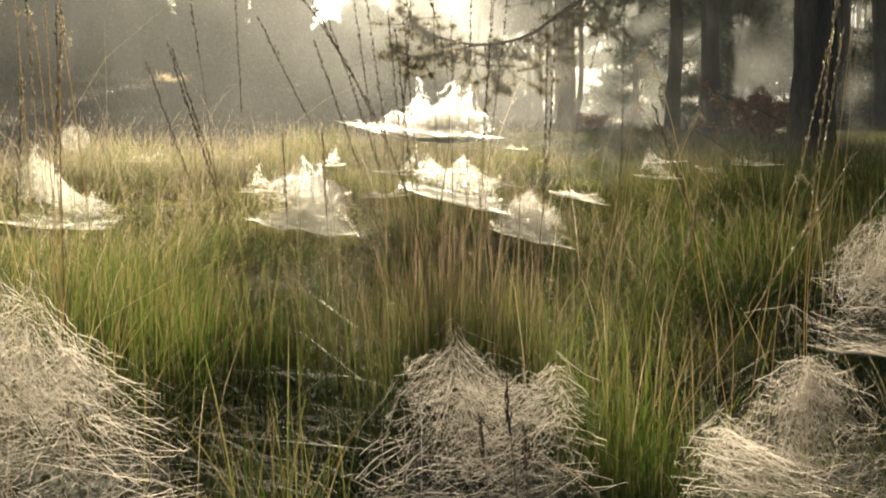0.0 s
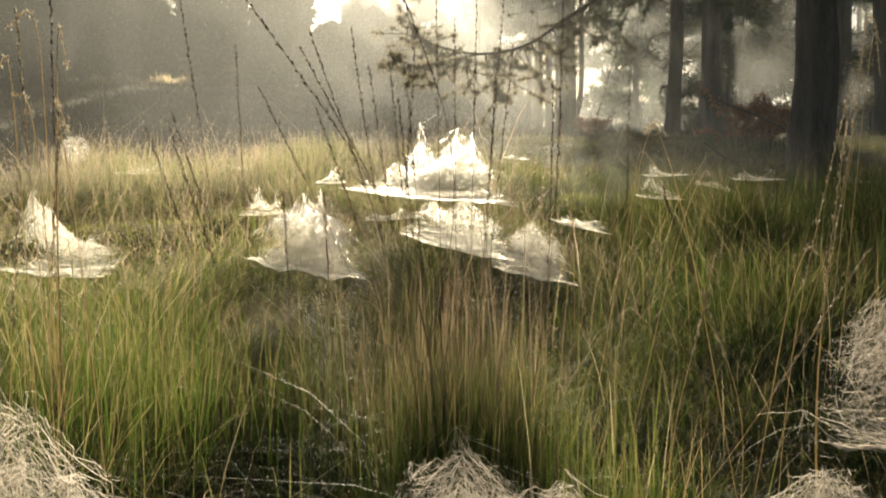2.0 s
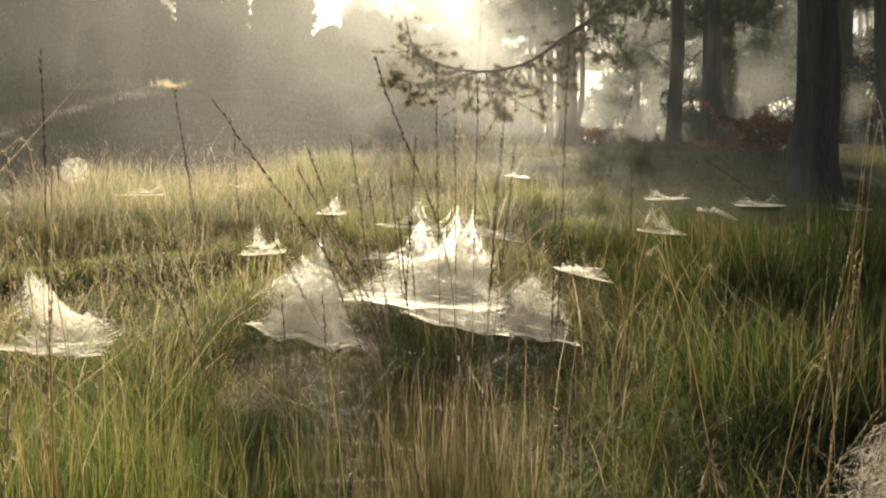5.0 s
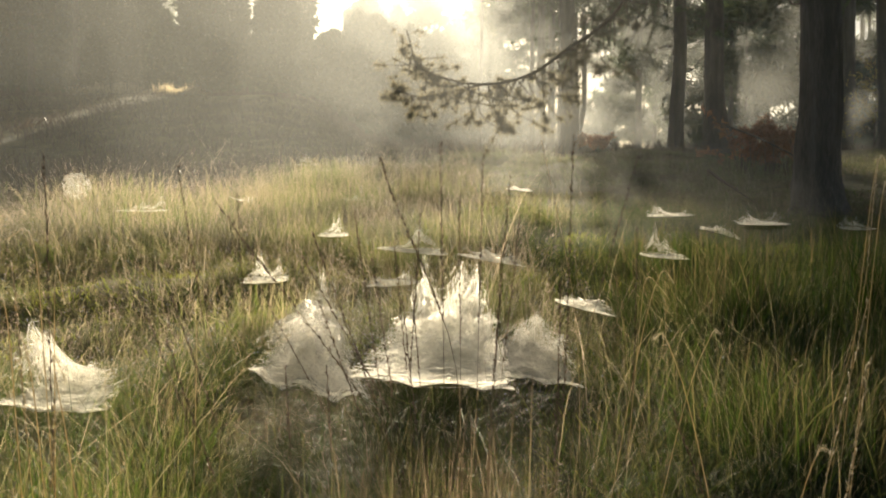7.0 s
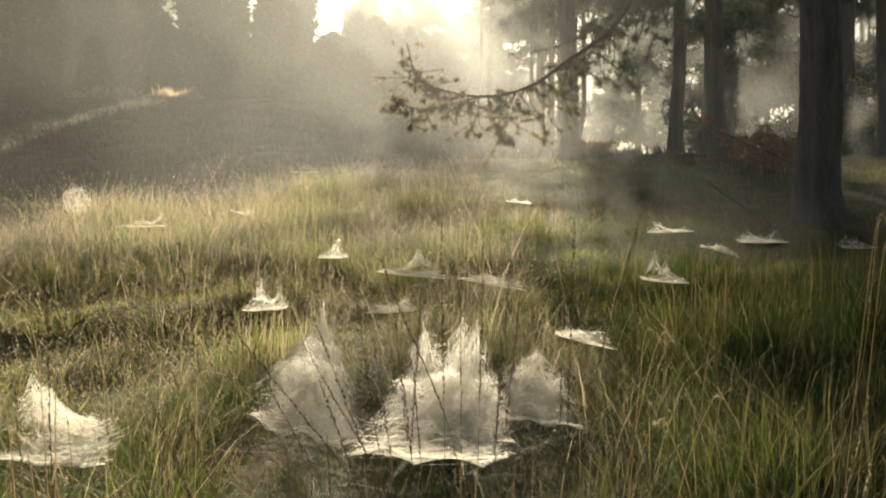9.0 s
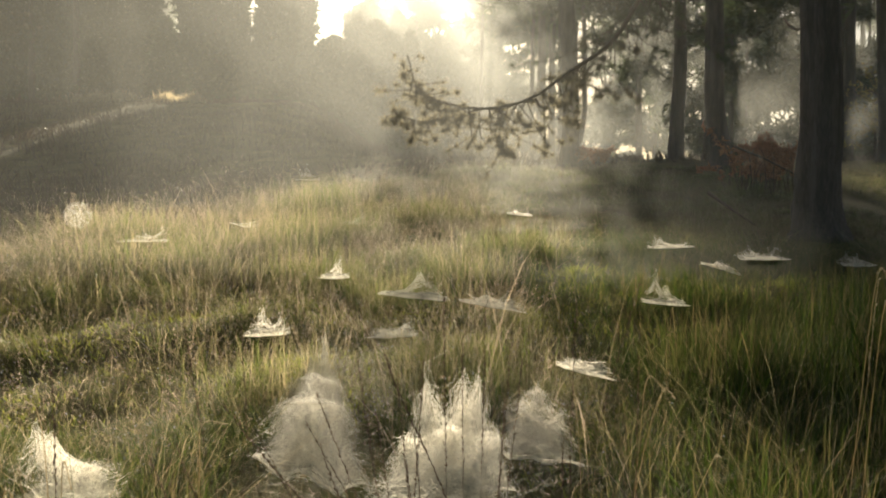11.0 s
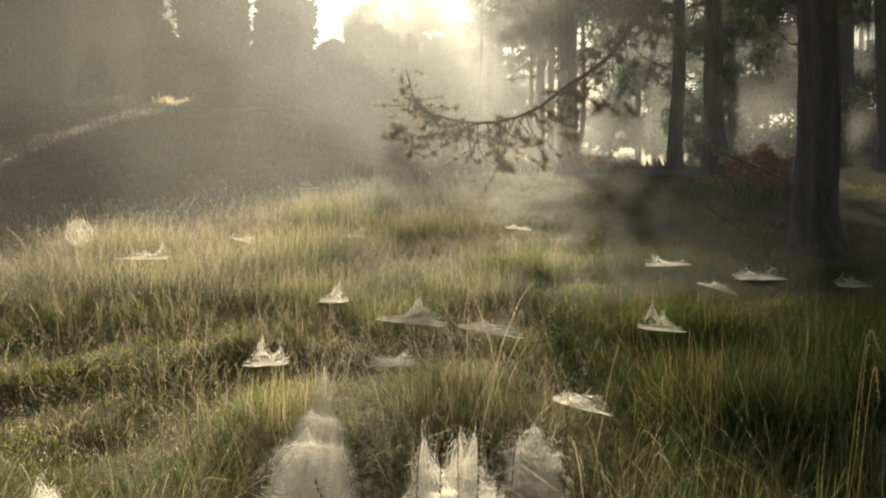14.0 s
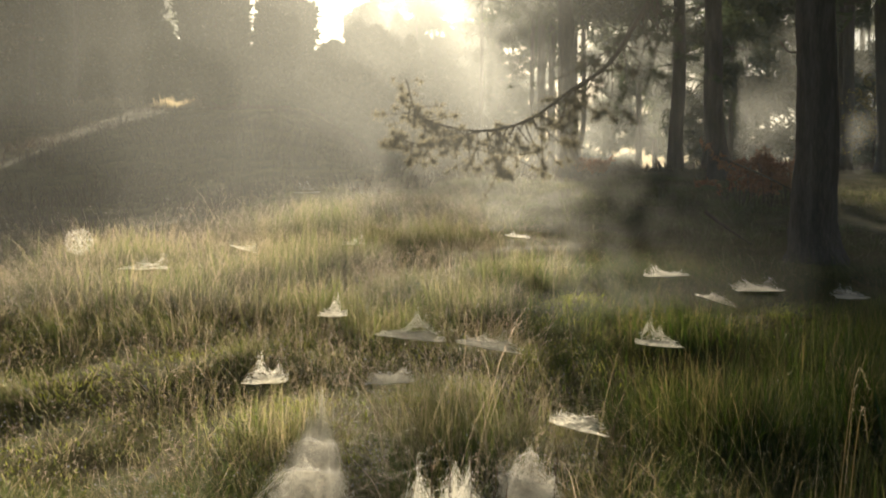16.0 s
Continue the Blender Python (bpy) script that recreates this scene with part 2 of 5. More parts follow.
def ground(x, y):
    """Height of the soil: it climbs away from the camera, to a bank on the far left and a low crest among the pines."""
    x, y = np.asarray(x, float), np.asarray(y, float)
    right = np.interp(y, [-60, -3, 0, 1, 2, 3, 4.5, 6, 8, 10, 14, 17, 19, 26, 60, 400], [-0.4, 0.05, 0.10, 0.18, 0.26, 0.37, 0.54, 0.72, 0.95, 1.22, 1.86, 2.18, 2.2, 1.7, 1.2, 1.0])
    left = np.interp(y, [-60, -3, 0, 1, 2, 3, 4.5, 6, 8, 10, 14, 20, 25, 28, 36, 60, 400], [-0.4, 0.05, 0.10, 0.18, 0.26, 0.38, 0.56, 0.76, 0.98, 1.12, 1.75, 3.2, 4.3, 4.72, 4.8, 4.5, 4.0])
    s = smoothstep(1.0, -4.0, x + 0.05 * (y - 10))
    z = right * (1 - s) + left * s
    fade = smoothstep(120, 30, np.hypot(x, y))
    hummock = 0.04 + 0.02 * smoothstep(2.3, 3.0, y) * smoothstep(14, 9, y)
    return z + fade * (0.055 * wave_noise(x, y, 2.4, 3) + hummock * wave_noise(x, y, 6.0, 5))


def strips(base, top, mid, width, side, segs=3):
    """Tapered blades along a bent curve base-mid-top. All arrays (n, 3); width (n,). Returns verts, quads, tris, along."""
    n = len(base)
    t = np.linspace(0, 1, segs + 1)
    verts, along = [], []
    for k in range(segs):
        u = t[k]
        c = (1 - u) ** 2 * base + 2 * u * (1 - u) * mid + u * u * top
        w = (width * (1 - 0.75 * u))[:, None] * side * 0.5
        verts += [c - w, c + w]
        along += [np.full(n, u)] * 2
    verts.append(top)
    along.append(np.ones(n))
    m = 2 * segs + 1
    v = np.stack(verts, 1).reshape(-1, 3)
    al = np.stack(along, 1).ravel()
    o = (np.arange(n) * m)[:, None]
    quads = np.concatenate([o + np.array([[2 * k, 2 * k + 1, 2 * k + 3, 2 * k + 2]]) for k in range(segs - 1)]) if segs > 1 else np.zeros((0, 4), int)
    tris = o + np.array([[2 * segs - 2, 2 * segs - 1, 2 * segs]])
    return v, quads, tris, al


def blades_mesh(name, x, y, h, width, material, lean=0.35, bend=0.5, segs=3, wind=(0.0, 0.0), r=rng, z=None):
    n = len(x)
    base = np.stack([x, y, (ground(x, y) if z is None else z) - 0.01], 1)
    a = r.uniform(0, 2 * np.pi, n)
    l = np.abs(r.normal(0, lean, n)) * h
    d = np.stack([np.cos(a) * l + wind[0] * h, np.sin(a) * l + wind[1] * h, np.zeros(n)], 1)
    up = np.stack([np.zeros(n), np.zeros(n), h], 1)
    drop = np.clip(1 - 0.35 * (np.hypot(d[:, 0], d[:, 1]) / np.maximum(h, 1e-4)) ** 2, 0.25, 1)
    top = base + d + up * drop[:, None]
    mid = base + d * (0.5 - 0.5 * bend) + up * 0.62
    b = a + np.pi / 2 + r.normal(0, 0.7, n)
    side = np.stack([np.cos(b), np.sin(b), np.zeros(n)], 1)
    v, q, t, al = strips(base, top, mid, width, side, segs)
    return mesh_from(name, v, [q, t], material, al), top


def tube(path, radii, sides=8, wobble=0.0, r=rng, furrow=0.0):
    """Verts and quads of a tube along a list of points."""
    path = np.asarray(path, float)
    n = len(path)
    tang = np.gradient(path, axis=0)
    tang /= np.linalg.norm(tang, axis=1)[:, None] + 1e-9
    ref = np.array([0.3, 0.95, 0.1]) if abs(tang[0][2]) > 0.7 else np.array([0, 0, 1.0])
    u = np.cross(tang, ref)
    u /= np.linalg.norm(u, axis=1)[:, None] + 1e-9
    w = np.cross(tang, u)
    ang = np.linspace(0, 2 * np.pi, sides, endpoint=False)
    rad = np.asarray(radii, float)[:, None] * (1 + wobble * r.normal(0, 1, (n, sides)))
    if furrow:
        # bark plates: ridges that run along the stem and wander slowly
        ridge = r.normal(0, 1, (n // 4 + 2, sides))
        k = np.arange(n) / 4.0
        lo = k.astype(int)
        f = (k - lo)[:, None]
        rad = rad * (1 + furrow * (ridge[lo] * (1 - f) + ridge[lo + 1] * f))
    v = path[:, None] + rad[..., None] * (np.cos(ang)[None, :, None] * u[:, None] + np.sin(ang)[None, :, None] * w[:, None])
    i, j = np.meshgrid(np.arange(n - 1), np.arange(sides), indexing="ij")
    jn = (j + 1) % sides
    q = np.stack([i * sides + j, i * sides + jn, (i + 1) * sides + jn, (i + 1) * sides + j], -1).reshape(-1, 4)
    return v.reshape(-1, 3), q


def join(pieces):
    vs, fs, o = [], [], 0
    for v, f in pieces:
        vs.append(v)
        fs.append(np.asarray(f) + o)
        o += len(v)
    return np.concatenate(vs), np.concatenate(fs)


def bezier(pts, n):
    """A smooth way through points (Catmull-Rom)."""
    p = np.asarray(pts, float)
    p = np.vstack([2 * p[0] - p[1], p, 2 * p[-1] - p[-2]])
    out = []
    for u in np.linspace(0, len(pts) - 1.0001, n):
        i, t = int(u), u - int(u)
        a, b, c, d = p[i:i + 4]
        out.append(0.5 * (2 * b + (c - a) * t + (2 * a - 5 * b + 4 * c - d) * t * t + (3 * b - 3 * c + d - a) * t ** 3))
    return np.array(out)


def leaf_cards(centres, size, r, length=1.0, width=0.18, per=6, droop=0.0, spread=1.0):
    """Tufts of thin pointed needles round the given centres: one triangle each."""
    n = len(centres) * per
    c = np.repeat(centres, per, axis=0)
    d = r.normal(0, 1, (n, 3))
    d[:, 2] = d[:, 2] * spread - droop
    d /= np.linalg.norm(d, axis=1)[:, None]
    s = np.repeat(np.broadcast_to(size, (len(centres),)), per) * r.uniform(0.6, 1.3, n)
    side = np.cross(d, r.normal(0, 1, (n, 3)))
    side /= np.linalg.norm(side, axis=1)[:, None]
    w = (s * width)[:, None] * side * 0.5
    tip = c + d * (s * length)[:, None]
    v = np.stack([c - w, c + w, tip], 1).reshape(-1, 3)
    return v, np.arange(3 * n).reshape(-1, 3)


# ---- ground ----
def grid_axis(edges, steps):
    return np.concatenate([np.arange(a, b, s) for (a, b), s in zip(zip(edges, edges[1:]), steps)] + [[edges[-1]]])


gx = grid_axis([-1500, -200, -40, -8, 8, 40, 200, 1500], [260, 20, 1.0, 0.12, 1.0, 20, 260])
gy = grid_axis([-1500, -200, -20, -1, 12, 40, 200, 2500], [260, 20, 1.0, 0.12, 0.6, 20, 230])
X, Y = np.meshgrid(gx, gy)
Z = ground(X, Y)
i, j = np.meshgrid(np.arange(len(gy) - 1), np.arange(len(gx) - 1), indexing="ij")
o = i * len(gx) + j
quads = np.stack([o, o + 1, o + 1 + len(gx), o + len(gx)], -1).reshape(-1, 4)
tagged(new("ground", mesh_from("ground", np.stack([X, Y, Z], -1).reshape(-1, 3), quads, MAT_SOIL, smooth=True)),
       "sloping heath soil of moss, dark peat and old litter", "ground", kind="structure")


# ---- mist ----
def mist_sheet(y, density, x0, x1, top, scale, left):
    z0 = -1.0
    nx, nz = 24, 8
    xs, zs = np.linspace(x0, x1, nx), np.linspace(z0, top, nz)
    Xm, Zm = np.meshgrid(xs, zs)
    Ym = y + 0.5 * wave_noise(Xm, Zm * 2, 0.5, int(y * 10))
    ii, jj = np.meshgrid(np.arange(nz - 1), np.arange(nx - 1), indexing="ij")
    oo = ii * nx + jj
    q = np.stack([oo, oo + 1, oo + 1 + nx, oo + nx], -1).reshape(-1, 4)
    me = mesh_from("mist", np.stack([Xm, Ym, Zm], -1).reshape(-1, 3), q, mist_material("morning mist", density, 0.5, top, scale, left), smooth=True)
    tagged(new("mist", me), "thin pale morning mist drifting among the trees", "mist", kind="stuff")


# the mist is thickest in the clearing and behind the bank
for y, density, top, left in ((5.2, 0.042, 9, 0.35), (9.2, 0.085, 15, 0.15), (15.5, 0.13, 14, 0.07), (23.5, 0.15, 9.0, 0.08), (32.5, 0.22, 10.5, 0.8), (45.0, 0.26, 13.2, 0.8)):
    mist_sheet(y, density, -2.2 * y, 2.2 * y, top, 0.35 + 1.2 / y, left)


# ---- trees ----
def pine_parts(tree, base_r, height, crown_from, seed, lean=(0, 0), tufts=1500, tuft=0.16, limbs=26, reach=2.2, dead=10, sides=18):
    """Scots pine: tapered, slightly bent trunk with a flared foot, limbs from crown_from upwards, needles in tufts along the twigs."""
    r = np.random.default_rng(seed)
    zs = np.array([-0.3, 0.0, 0.15, 0.4, 1.0, 2.0, 3.5, 5.5, 8.0, 11.0, 14.0, 18.0])
    zs = np.append(zs[zs < height - 0.5], height)
    bend = 0.02 * np.cumsum(r.normal(0, 1, (len(zs), 2)), axis=0) * (zs[:, None] > 0.5)
    path = np.column_stack([lean[0] * zs + bend[:, 0], lean[1] * zs + bend[:, 1], zs])
    rad = base_r * np.clip(1 - 0.78 * (np.maximum(zs, 0) / height) ** 0.9, 0.12, 1) * (1 + 0.38 * np.exp(-np.maximum(zs, 0) / 0.16) + 0.10 * np.exp(-np.maximum(zs, 0) / 0.7))
    fine = bezier(np.column_stack([path, rad]), 130 if sides > 30 else 60 if sides > 12 else 26)
    v, q = tube(fine[:, :3], fine[:, 3], sides, 0.012, np.random.default_rng(seed + 1000), 0.035 if sides > 12 else 0.02)
    r.normal(0, 1, (60, 18) if sides > 12 else (26, sides))
    part("trunk", mesh_from("trunk", v, q, MAT_BARK, smooth=True), tree, "furrowed grey-brown pine trunk")
    centres = []
    for k in range(limbs + dead):
        live = k < limbs
        z = r.uniform(crown_from, height * 0.97) if live else r.uniform(min(1.6, crown_from), crown_from)
        a = r.uniform(0, 6.283)
        f = (z - crown_from) / max(height - crown_from, 0.1)
        L = reach * (1.15 - 0.75 * max(f, 0)) * r.uniform(0.6, 1.15) if live else r.uniform(0.3, 1.0)
        x0 = np.array([np.interp(z, path[:, 2], path[:, 0]), np.interp(z, path[:, 2], path[:, 1]), z])
        d = np.array([math.cos(a), math.sin(a), 0])
        sag = r.uniform(-0.35, 0.15) if live else r.uniform(-0.4, -0.05)
        pts = [x0, x0 + d * L * 0.4 + (0, 0, 0.12 * L * sag), x0 + d * L * 0.75 + (0, 0, L * sag * 0.5), x0 + d * L + (0, 0, L * sag * 0.6 + 0.1)]
        p = bezier(pts, 8)
        r0 = base_r * (0.16 if live else 0.06) * (1.1 - 0.6 * max(f, 0))
        lv, lq = tube(p, np.linspace(r0, 0.006, 8), 5, 0.05, r)
        part("limb" if live else "dead_snag", mesh_from("limb", lv, lq, MAT_TWIG, smooth=True), tree)
        if live:
            m = max(4, tufts // limbs)
            t = r.beta(2.2, 1.1, m)
            c = np.stack([np.interp(t, np.linspace(0, 1, 8), p[:, i]) for i in range(3)], 1)
            off = r.normal(0, 1, (m, 3)) * np.array([0.24, 0.24, 0.13]) * (0.4 + t[:, None]) * (L / 1.8)
            centres.append(c + off)
    c = np.concatenate(centres)
    v, f = leaf_cards(c, tuft, r, 1.0, 0.20, 7, 0.15)
    part("crown", mesh_from("crown", v, f, MAT_NEEDLE), tree, "dark green clumps of pine needles")


def place_pine(x, y, base_r, height, crown_from, seed, label, **kw):
    t = thing("pine_tree", label, "tree", "pines of the wood", at=(x, y, float(ground(x, y))))
    pine_parts(t, base_r, height, crown_from, seed, **kw)
    return t


big_pine = place_pine(3.31, 7.6, 0.185, 15.0, 4.6, 11, "tall old pine with thick furrowed bark in shade", lean=(-0.060, 0.0), tufts=3600, limbs=40, reach=2.9, dead=6, tuft=0.22, sides=44)
place_pine(2.20, 15.0, 0.15, 15.0, 4.4, 12, "slender pine on the mossy crest", lean=(-0.033, 0), tufts=3400, tuft=0.27, reach=2.4, dead=14)
place_pine(2.82, 18.0, 0.06, 12.0, 2.9, 13, "thin pine standing close behind another", lean=(-0.01, 0), tufts=3800, tuft=0.26, limbs=34, reach=2.1)
place_pine(5.08, 18.8, 0.16, 16.0, 3.5, 14, "straight pine on the crest, dark against the light", lean=(-0.004, 0), tufts=3400, tuft=0.27, reach=2.6, dead=14)
place_pine(4.50, 14.0, 0.155, 16.0, 4.0, 15, "stout pine beside rusty bracken", lean=(-0.03, 0), tufts=3400, tuft=0.27, reach=2.6, dead=14)
place_pine(10.2, 22.0, 0.16, 15.0, 4.0, 16, "pine further back in the shaded wood", tufts=3000, tuft=0.24)
place_pine(8.25, 16.0, 0.15, 14.0, 3.2, 17, "pine at the dark edge of the wood", tufts=3400, tuft=0.24)

place_pine(2.70, 27.0, 0.09, 15.0, 5.6, 18, "slim high-crowned pine in the haze, placed for its shade", tufts=2400, tuft=0.34, reach=1.6, limbs=26, dead=4, sides=10)
# added pine: its crown, above the view, keeps sun off the right-hand grass
place_pine(1.12, 27.0, 0.07, 15.5, 7.0, 19, "slim high-crowned pine in the haze, placed for its shade", tufts=3000, tuft=0.34, reach=1.55, limbs=34, dead=3, sides=10)

# far pines: three grown ones, then copies
far_models = []
for k, (x, y, h, cf) in enumerate(((4.2, 38.0, 17, 6.5), (7.4, 33.0, 16, 4), (9.6, 36.0, 15, 3))):
    far_models.append(place_pine(x, y, 0.15, h, cf, 30 + k, "slim pine far back in the mist", tufts=1000, tuft=0.42, reach=2.4, limbs=20, dead=8, sides=10))
far_spots = [(3.2, 52), (2.6, 58), (8.9, 46), (10.4, 42), (12.6, 38), (14.0, 31), (15.5, 41), (12.2, 50), (17.0, 35), (19.5, 44), (10.9, 58), (7.2, 62), (15.0, 58),
             (5.2, 66), (-16.8, 35), (-20.5, 40), (-17.9, 49), (-25.0, 50), (-14.2, 33.5), (-10.9, 15.5)]
rp = np.random.default_rng(5)
for k, (x, y) in enumerate(far_spots):
    copy_thing(far_models[k % 3], Matrix.Translation((x, y, float(ground(x, y)))) @ Matrix.Rotation(rp.uniform(0, 6.28, 2)[1], 4, "Z"))

# mostly unseen pines, added right of the camera's place and behind it for shade
for k, (x, y) in enumerate(((6.2, 11.5), (7.0, 7.0), (5.6, 3.6), (7.6, 1.2), (5.0, -2.0), (8.5, -4.5), (6.0, -8.0), (9.5, 4.5), (10.0, 9.5), (3.0, -7.5), (9.6, 20.5), (7.9, 18.3))):
    copy_thing(far_models[k % 3], Matrix.Translation((x, y, float(ground(x, y)))) @ Matrix.Rotation(rp.uniform(0, 6.28), 4, "Z"))

# high-crowned pines over the crest, several of them added only to cast shade
for x, y in ((3.2, 27.5), (4.1, 36.0), (3.85, 26.0), (4.35, 29.0), (7.0, 23.0), (4.6, 33.0), (3.7, 30.5), (-2.5, 66.0), (-1.0, 70.0), (0.4, 64.0), (-1.7, 57.0), (1.8, 68.0), (3.0, 63.0), (-4.2, 72.0)):
    copy_thing(far_models[0], Matrix.Translation((x, y, float(ground(x, y)))) @ Matrix.Rotation(rp.uniform(0, 6.28), 4, "Z"))

# a far screen of pines before the sun
for x, y in ((-2.0, 60.0), (-0.3, 58.0), (1.2, 61.0), (-3.6, 66.0), (2.4, 59.0), (0.4, 70.0), (3.9, 57.0), (-15.5, 62.0), (-19.0, 60.0), (-22.5, 58.0), (-4.3, 61.0), (-5.3, 64.0), (-2.8, 63.0), (-1.2, 64.0), (-2.4, 68.0), (-0.7, 61.0), (0.5, 66.0), (-1.7, 72.0), (-3.3, 74.0), (1.6, 74.0)):
    copy_thing(far_models[1], Matrix.Translation((x, y, float(ground(x, y)))) @ Matrix.Rotation(rp.uniform(0, 6.28), 4, "Z"))

# young pines with branches down to the ground fill the wood behind the trunks
young_models = []
for k, (x, y, h, rr) in enumerate(((8.6, 25.5, 8.0, 2.0), (12.0, 27.5, 9.5, 2.4))):
    young_models.append(place_pine(x, y, 0.09, h, 0.9, 40 + k, "bushy young pine in the dim wood", tufts=1300, tuft=0.42, limbs=22, reach=rr, dead=0, sides=8))
for k, (x, y) in enumerate(((14.2, 29), (12.6, 36), (17.0, 27), (9.4, 42), (19.5, 33), (6.2, 56), (10.4, 54), (13.5, 45), (17.5, 40),
                               (-0.4, 46), (0.9, 47), (2.0, 43), (2.6, 49), (0.2, 54), (1.4, 55))):
    copy_thing(young_models[k % 2], Matrix.Translation((x, y, float(ground(x, y)))) @ Matrix.Rotation(rp.uniform(0, 6.28), 4, "Z"))


def juniper(x, y, radius, height, seed, label, shape="column"):
    """Dense upright juniper: short stem and a crown of fine sprays."""
    r = np.random.default_rng(seed)
    t = thing("juniper", label, "tree", "junipers on the bank", at=(x, y, float(ground(x, y))))
    v, q = tube([(0, 0, -0.2), (0.02, 0, 0.5), (0, 0.02, height * 0.6)], [0.12, 0.10, 0.04], 8, 0.05, r)
    part("trunk", mesh_from("trunk", v, q, MAT_TWIG, smooth=True), t)
    n = int(3000 * (radius * height) ** 0.8 / 3.6)
    u = r.uniform(0.0, 1, n)
    prof = np.clip(u / 0.12, 0.25, 1) ** 0.6 * np.clip((1 - u) / {"pillar": 0.10, "column": 0.28, "cone": 0.95}[shape], 0.02, 1) ** 0.7
    a = r.uniform(0, 6.283, n)
    lump = 1 + 0.10 * np.sin(3 * a + 9 * u) + 0.08 * np.sin(7 * a - 14 * u + 2)
    rr = radius * prof * lump * np.sqrt(r.uniform(0.35, 1.0, n))
    c = np.stack([rr * np.cos(a), rr * np.sin(a), u * height + 0.05], 1)
    v, f = leaf_cards(c, 0.22 + 0.03 * radius, r, 1.0, 0.5, 6, -0.9)
    part("crown", mesh_from("crown", v, f, MAT_JUNIPER), t, "dense dark needle sprays, hazy in backlight")


juniper(-7.21, 27.0, 1.08, 8.6, 51, "tall columnar juniper on the bank", "pillar")
juniper(-5.18, 28.0, 0.95, 3.44, 52, "rounded columnar juniper beside a taller one", "pillar")
juniper(-9.70, 30.0, 0.8, 3.0, 53, "small juniper on the ridge", "cone")
juniper(-6.5, 30.5, 1.2, 2.2, 66, "low juniper bush between two columns", "cone")
juniper(-10.6, 41.0, 2.4, 4.8, 68, "tall broad conifer in the mist", "column")
juniper(-8.6, 43.0, 1.7, 4.0, 69, "tall conifer in the mist", "cone")
juniper(-14.0, 36.0, 2.6, 8.2, 54, "broad dark conifer behind the bank", "column")
juniper(-1.22, 31.0, 0.45, 5.4, 55, "narrow pointed juniper in the sun's haze", "column")
juniper(-4.1, 32.0, 1.25, 3.0, 56, "low juniper bush in the haze", "column")
juniper(-2.6, 33.0, 1.15, 5.2, 57, "broad juniper in the sun's haze", "column")
juniper(-3.45, 39.0, 1.05, 10.5 - float(ground(-3.45, 39.0)), 71, "tall juniper in the sunlit haze", "column")
juniper(-2.15, 40.5, 0.9, 10.4 - float(ground(-2.15, 40.5)), 72, "tall juniper in the sunlit haze", "column")
juniper(-0.3, 35.0, 1.0, 4.2, 60, "broad juniper in the sun's haze", "column")
juniper(0.9, 33.0, 0.9, 3.9, 62, "rounded juniper in the haze", "column")
juniper(-12.1, 33.0, 1.5, 6.5, 70, "broad dark conifer behind the bank", "column")
juniper(-17.5, 38.0, 2.6, 7.8, 58, "broad dark conifer at the bank's end", "column")
# dense conifers far behind, before the bright sky
juniper(-5.32, 60.0, 1.75, 11.6, 91, "dense tall conifer dissolving in the sunlit haze", "pillar")
juniper(-2.32, 62.0, 1.2, 12.2, 92, "dense tall conifer dissolving in the sunlit haze", "pillar")
juniper(0.19, 60.0, 1.3, 12.0, 93, "dense tall conifer dissolving in the sunlit haze", "pillar")
juniper(-4.00, 64.0, 1.1, 11.4, 94, "dense tall conifer dissolving in the sunlit haze", "pillar")



# low branches that hang from the tall pine
def hanging_branch(way, label, needle, seed, twigs, r0, length, first, tail, tip_tufts):
    """A long limb with twigs that hang from it and short needle tufts; the twigs grow shorter towards the tip."""
    t = thing("pine_branch", label, "branch", at=way[0])
    r = np.random.default_rng(seed)
    main = bezier(way, 44) - np.array(way[0])
    v, q = tube(main, np.linspace(r0, 0.005, 44), 7, 0.06, r)
    part("limb", mesh_from("limb", v, q, MAT_TWIG, smooth=True), t)
    wood, cs = [], []
    for k in range(twigs):
        i = int(first + (42 - first) * r.uniform(0, 1) ** 0.85)
        p0 = main[i]
        L = r.uniform(0.12, length) * (tail if i > 34 else 1.0)
        d = np.array([r.normal(0.05, 0.45), r.normal(0, 0.4), -r.uniform(0.2, 1.0)])
        d /= np.linalg.norm(d)
        p = bezier([p0, p0 + d * L * 0.5 + r.normal(0, 0.04, 3), p0 + d * L + (r.normal(0, 0.1), 0, 0.08)], 6)
        wood.append(tube(p, np.linspace(0.006, 0.002, 6), 4, 0, r))
        m = int(r.uniform(4, 11) * (0.5 if i > 34 else 1.0))
        tt = r.uniform(0.0, 1, m) ** 0.22
        cs.append(np.stack([np.interp(tt, np.linspace(0, 1, 6), p[:, c]) for c in range(3)], 1))
    for i in range(39, 44):
        cs.append(main[i] + r.normal(0, 0.05, (tip_tufts, 3)))
    v, q = join(wood)
    part("twigs", mesh_from("twigs", v, q, MAT_TWIG), t, kind="stuff")
    c = np.concatenate(cs)
    v, f = leaf_cards(c, 0.074, r, 1.0, 0.055, 34, 0.1)
    part("needles", mesh_from("needles", v, f, needle), t, "short needle tufts", "stuff")


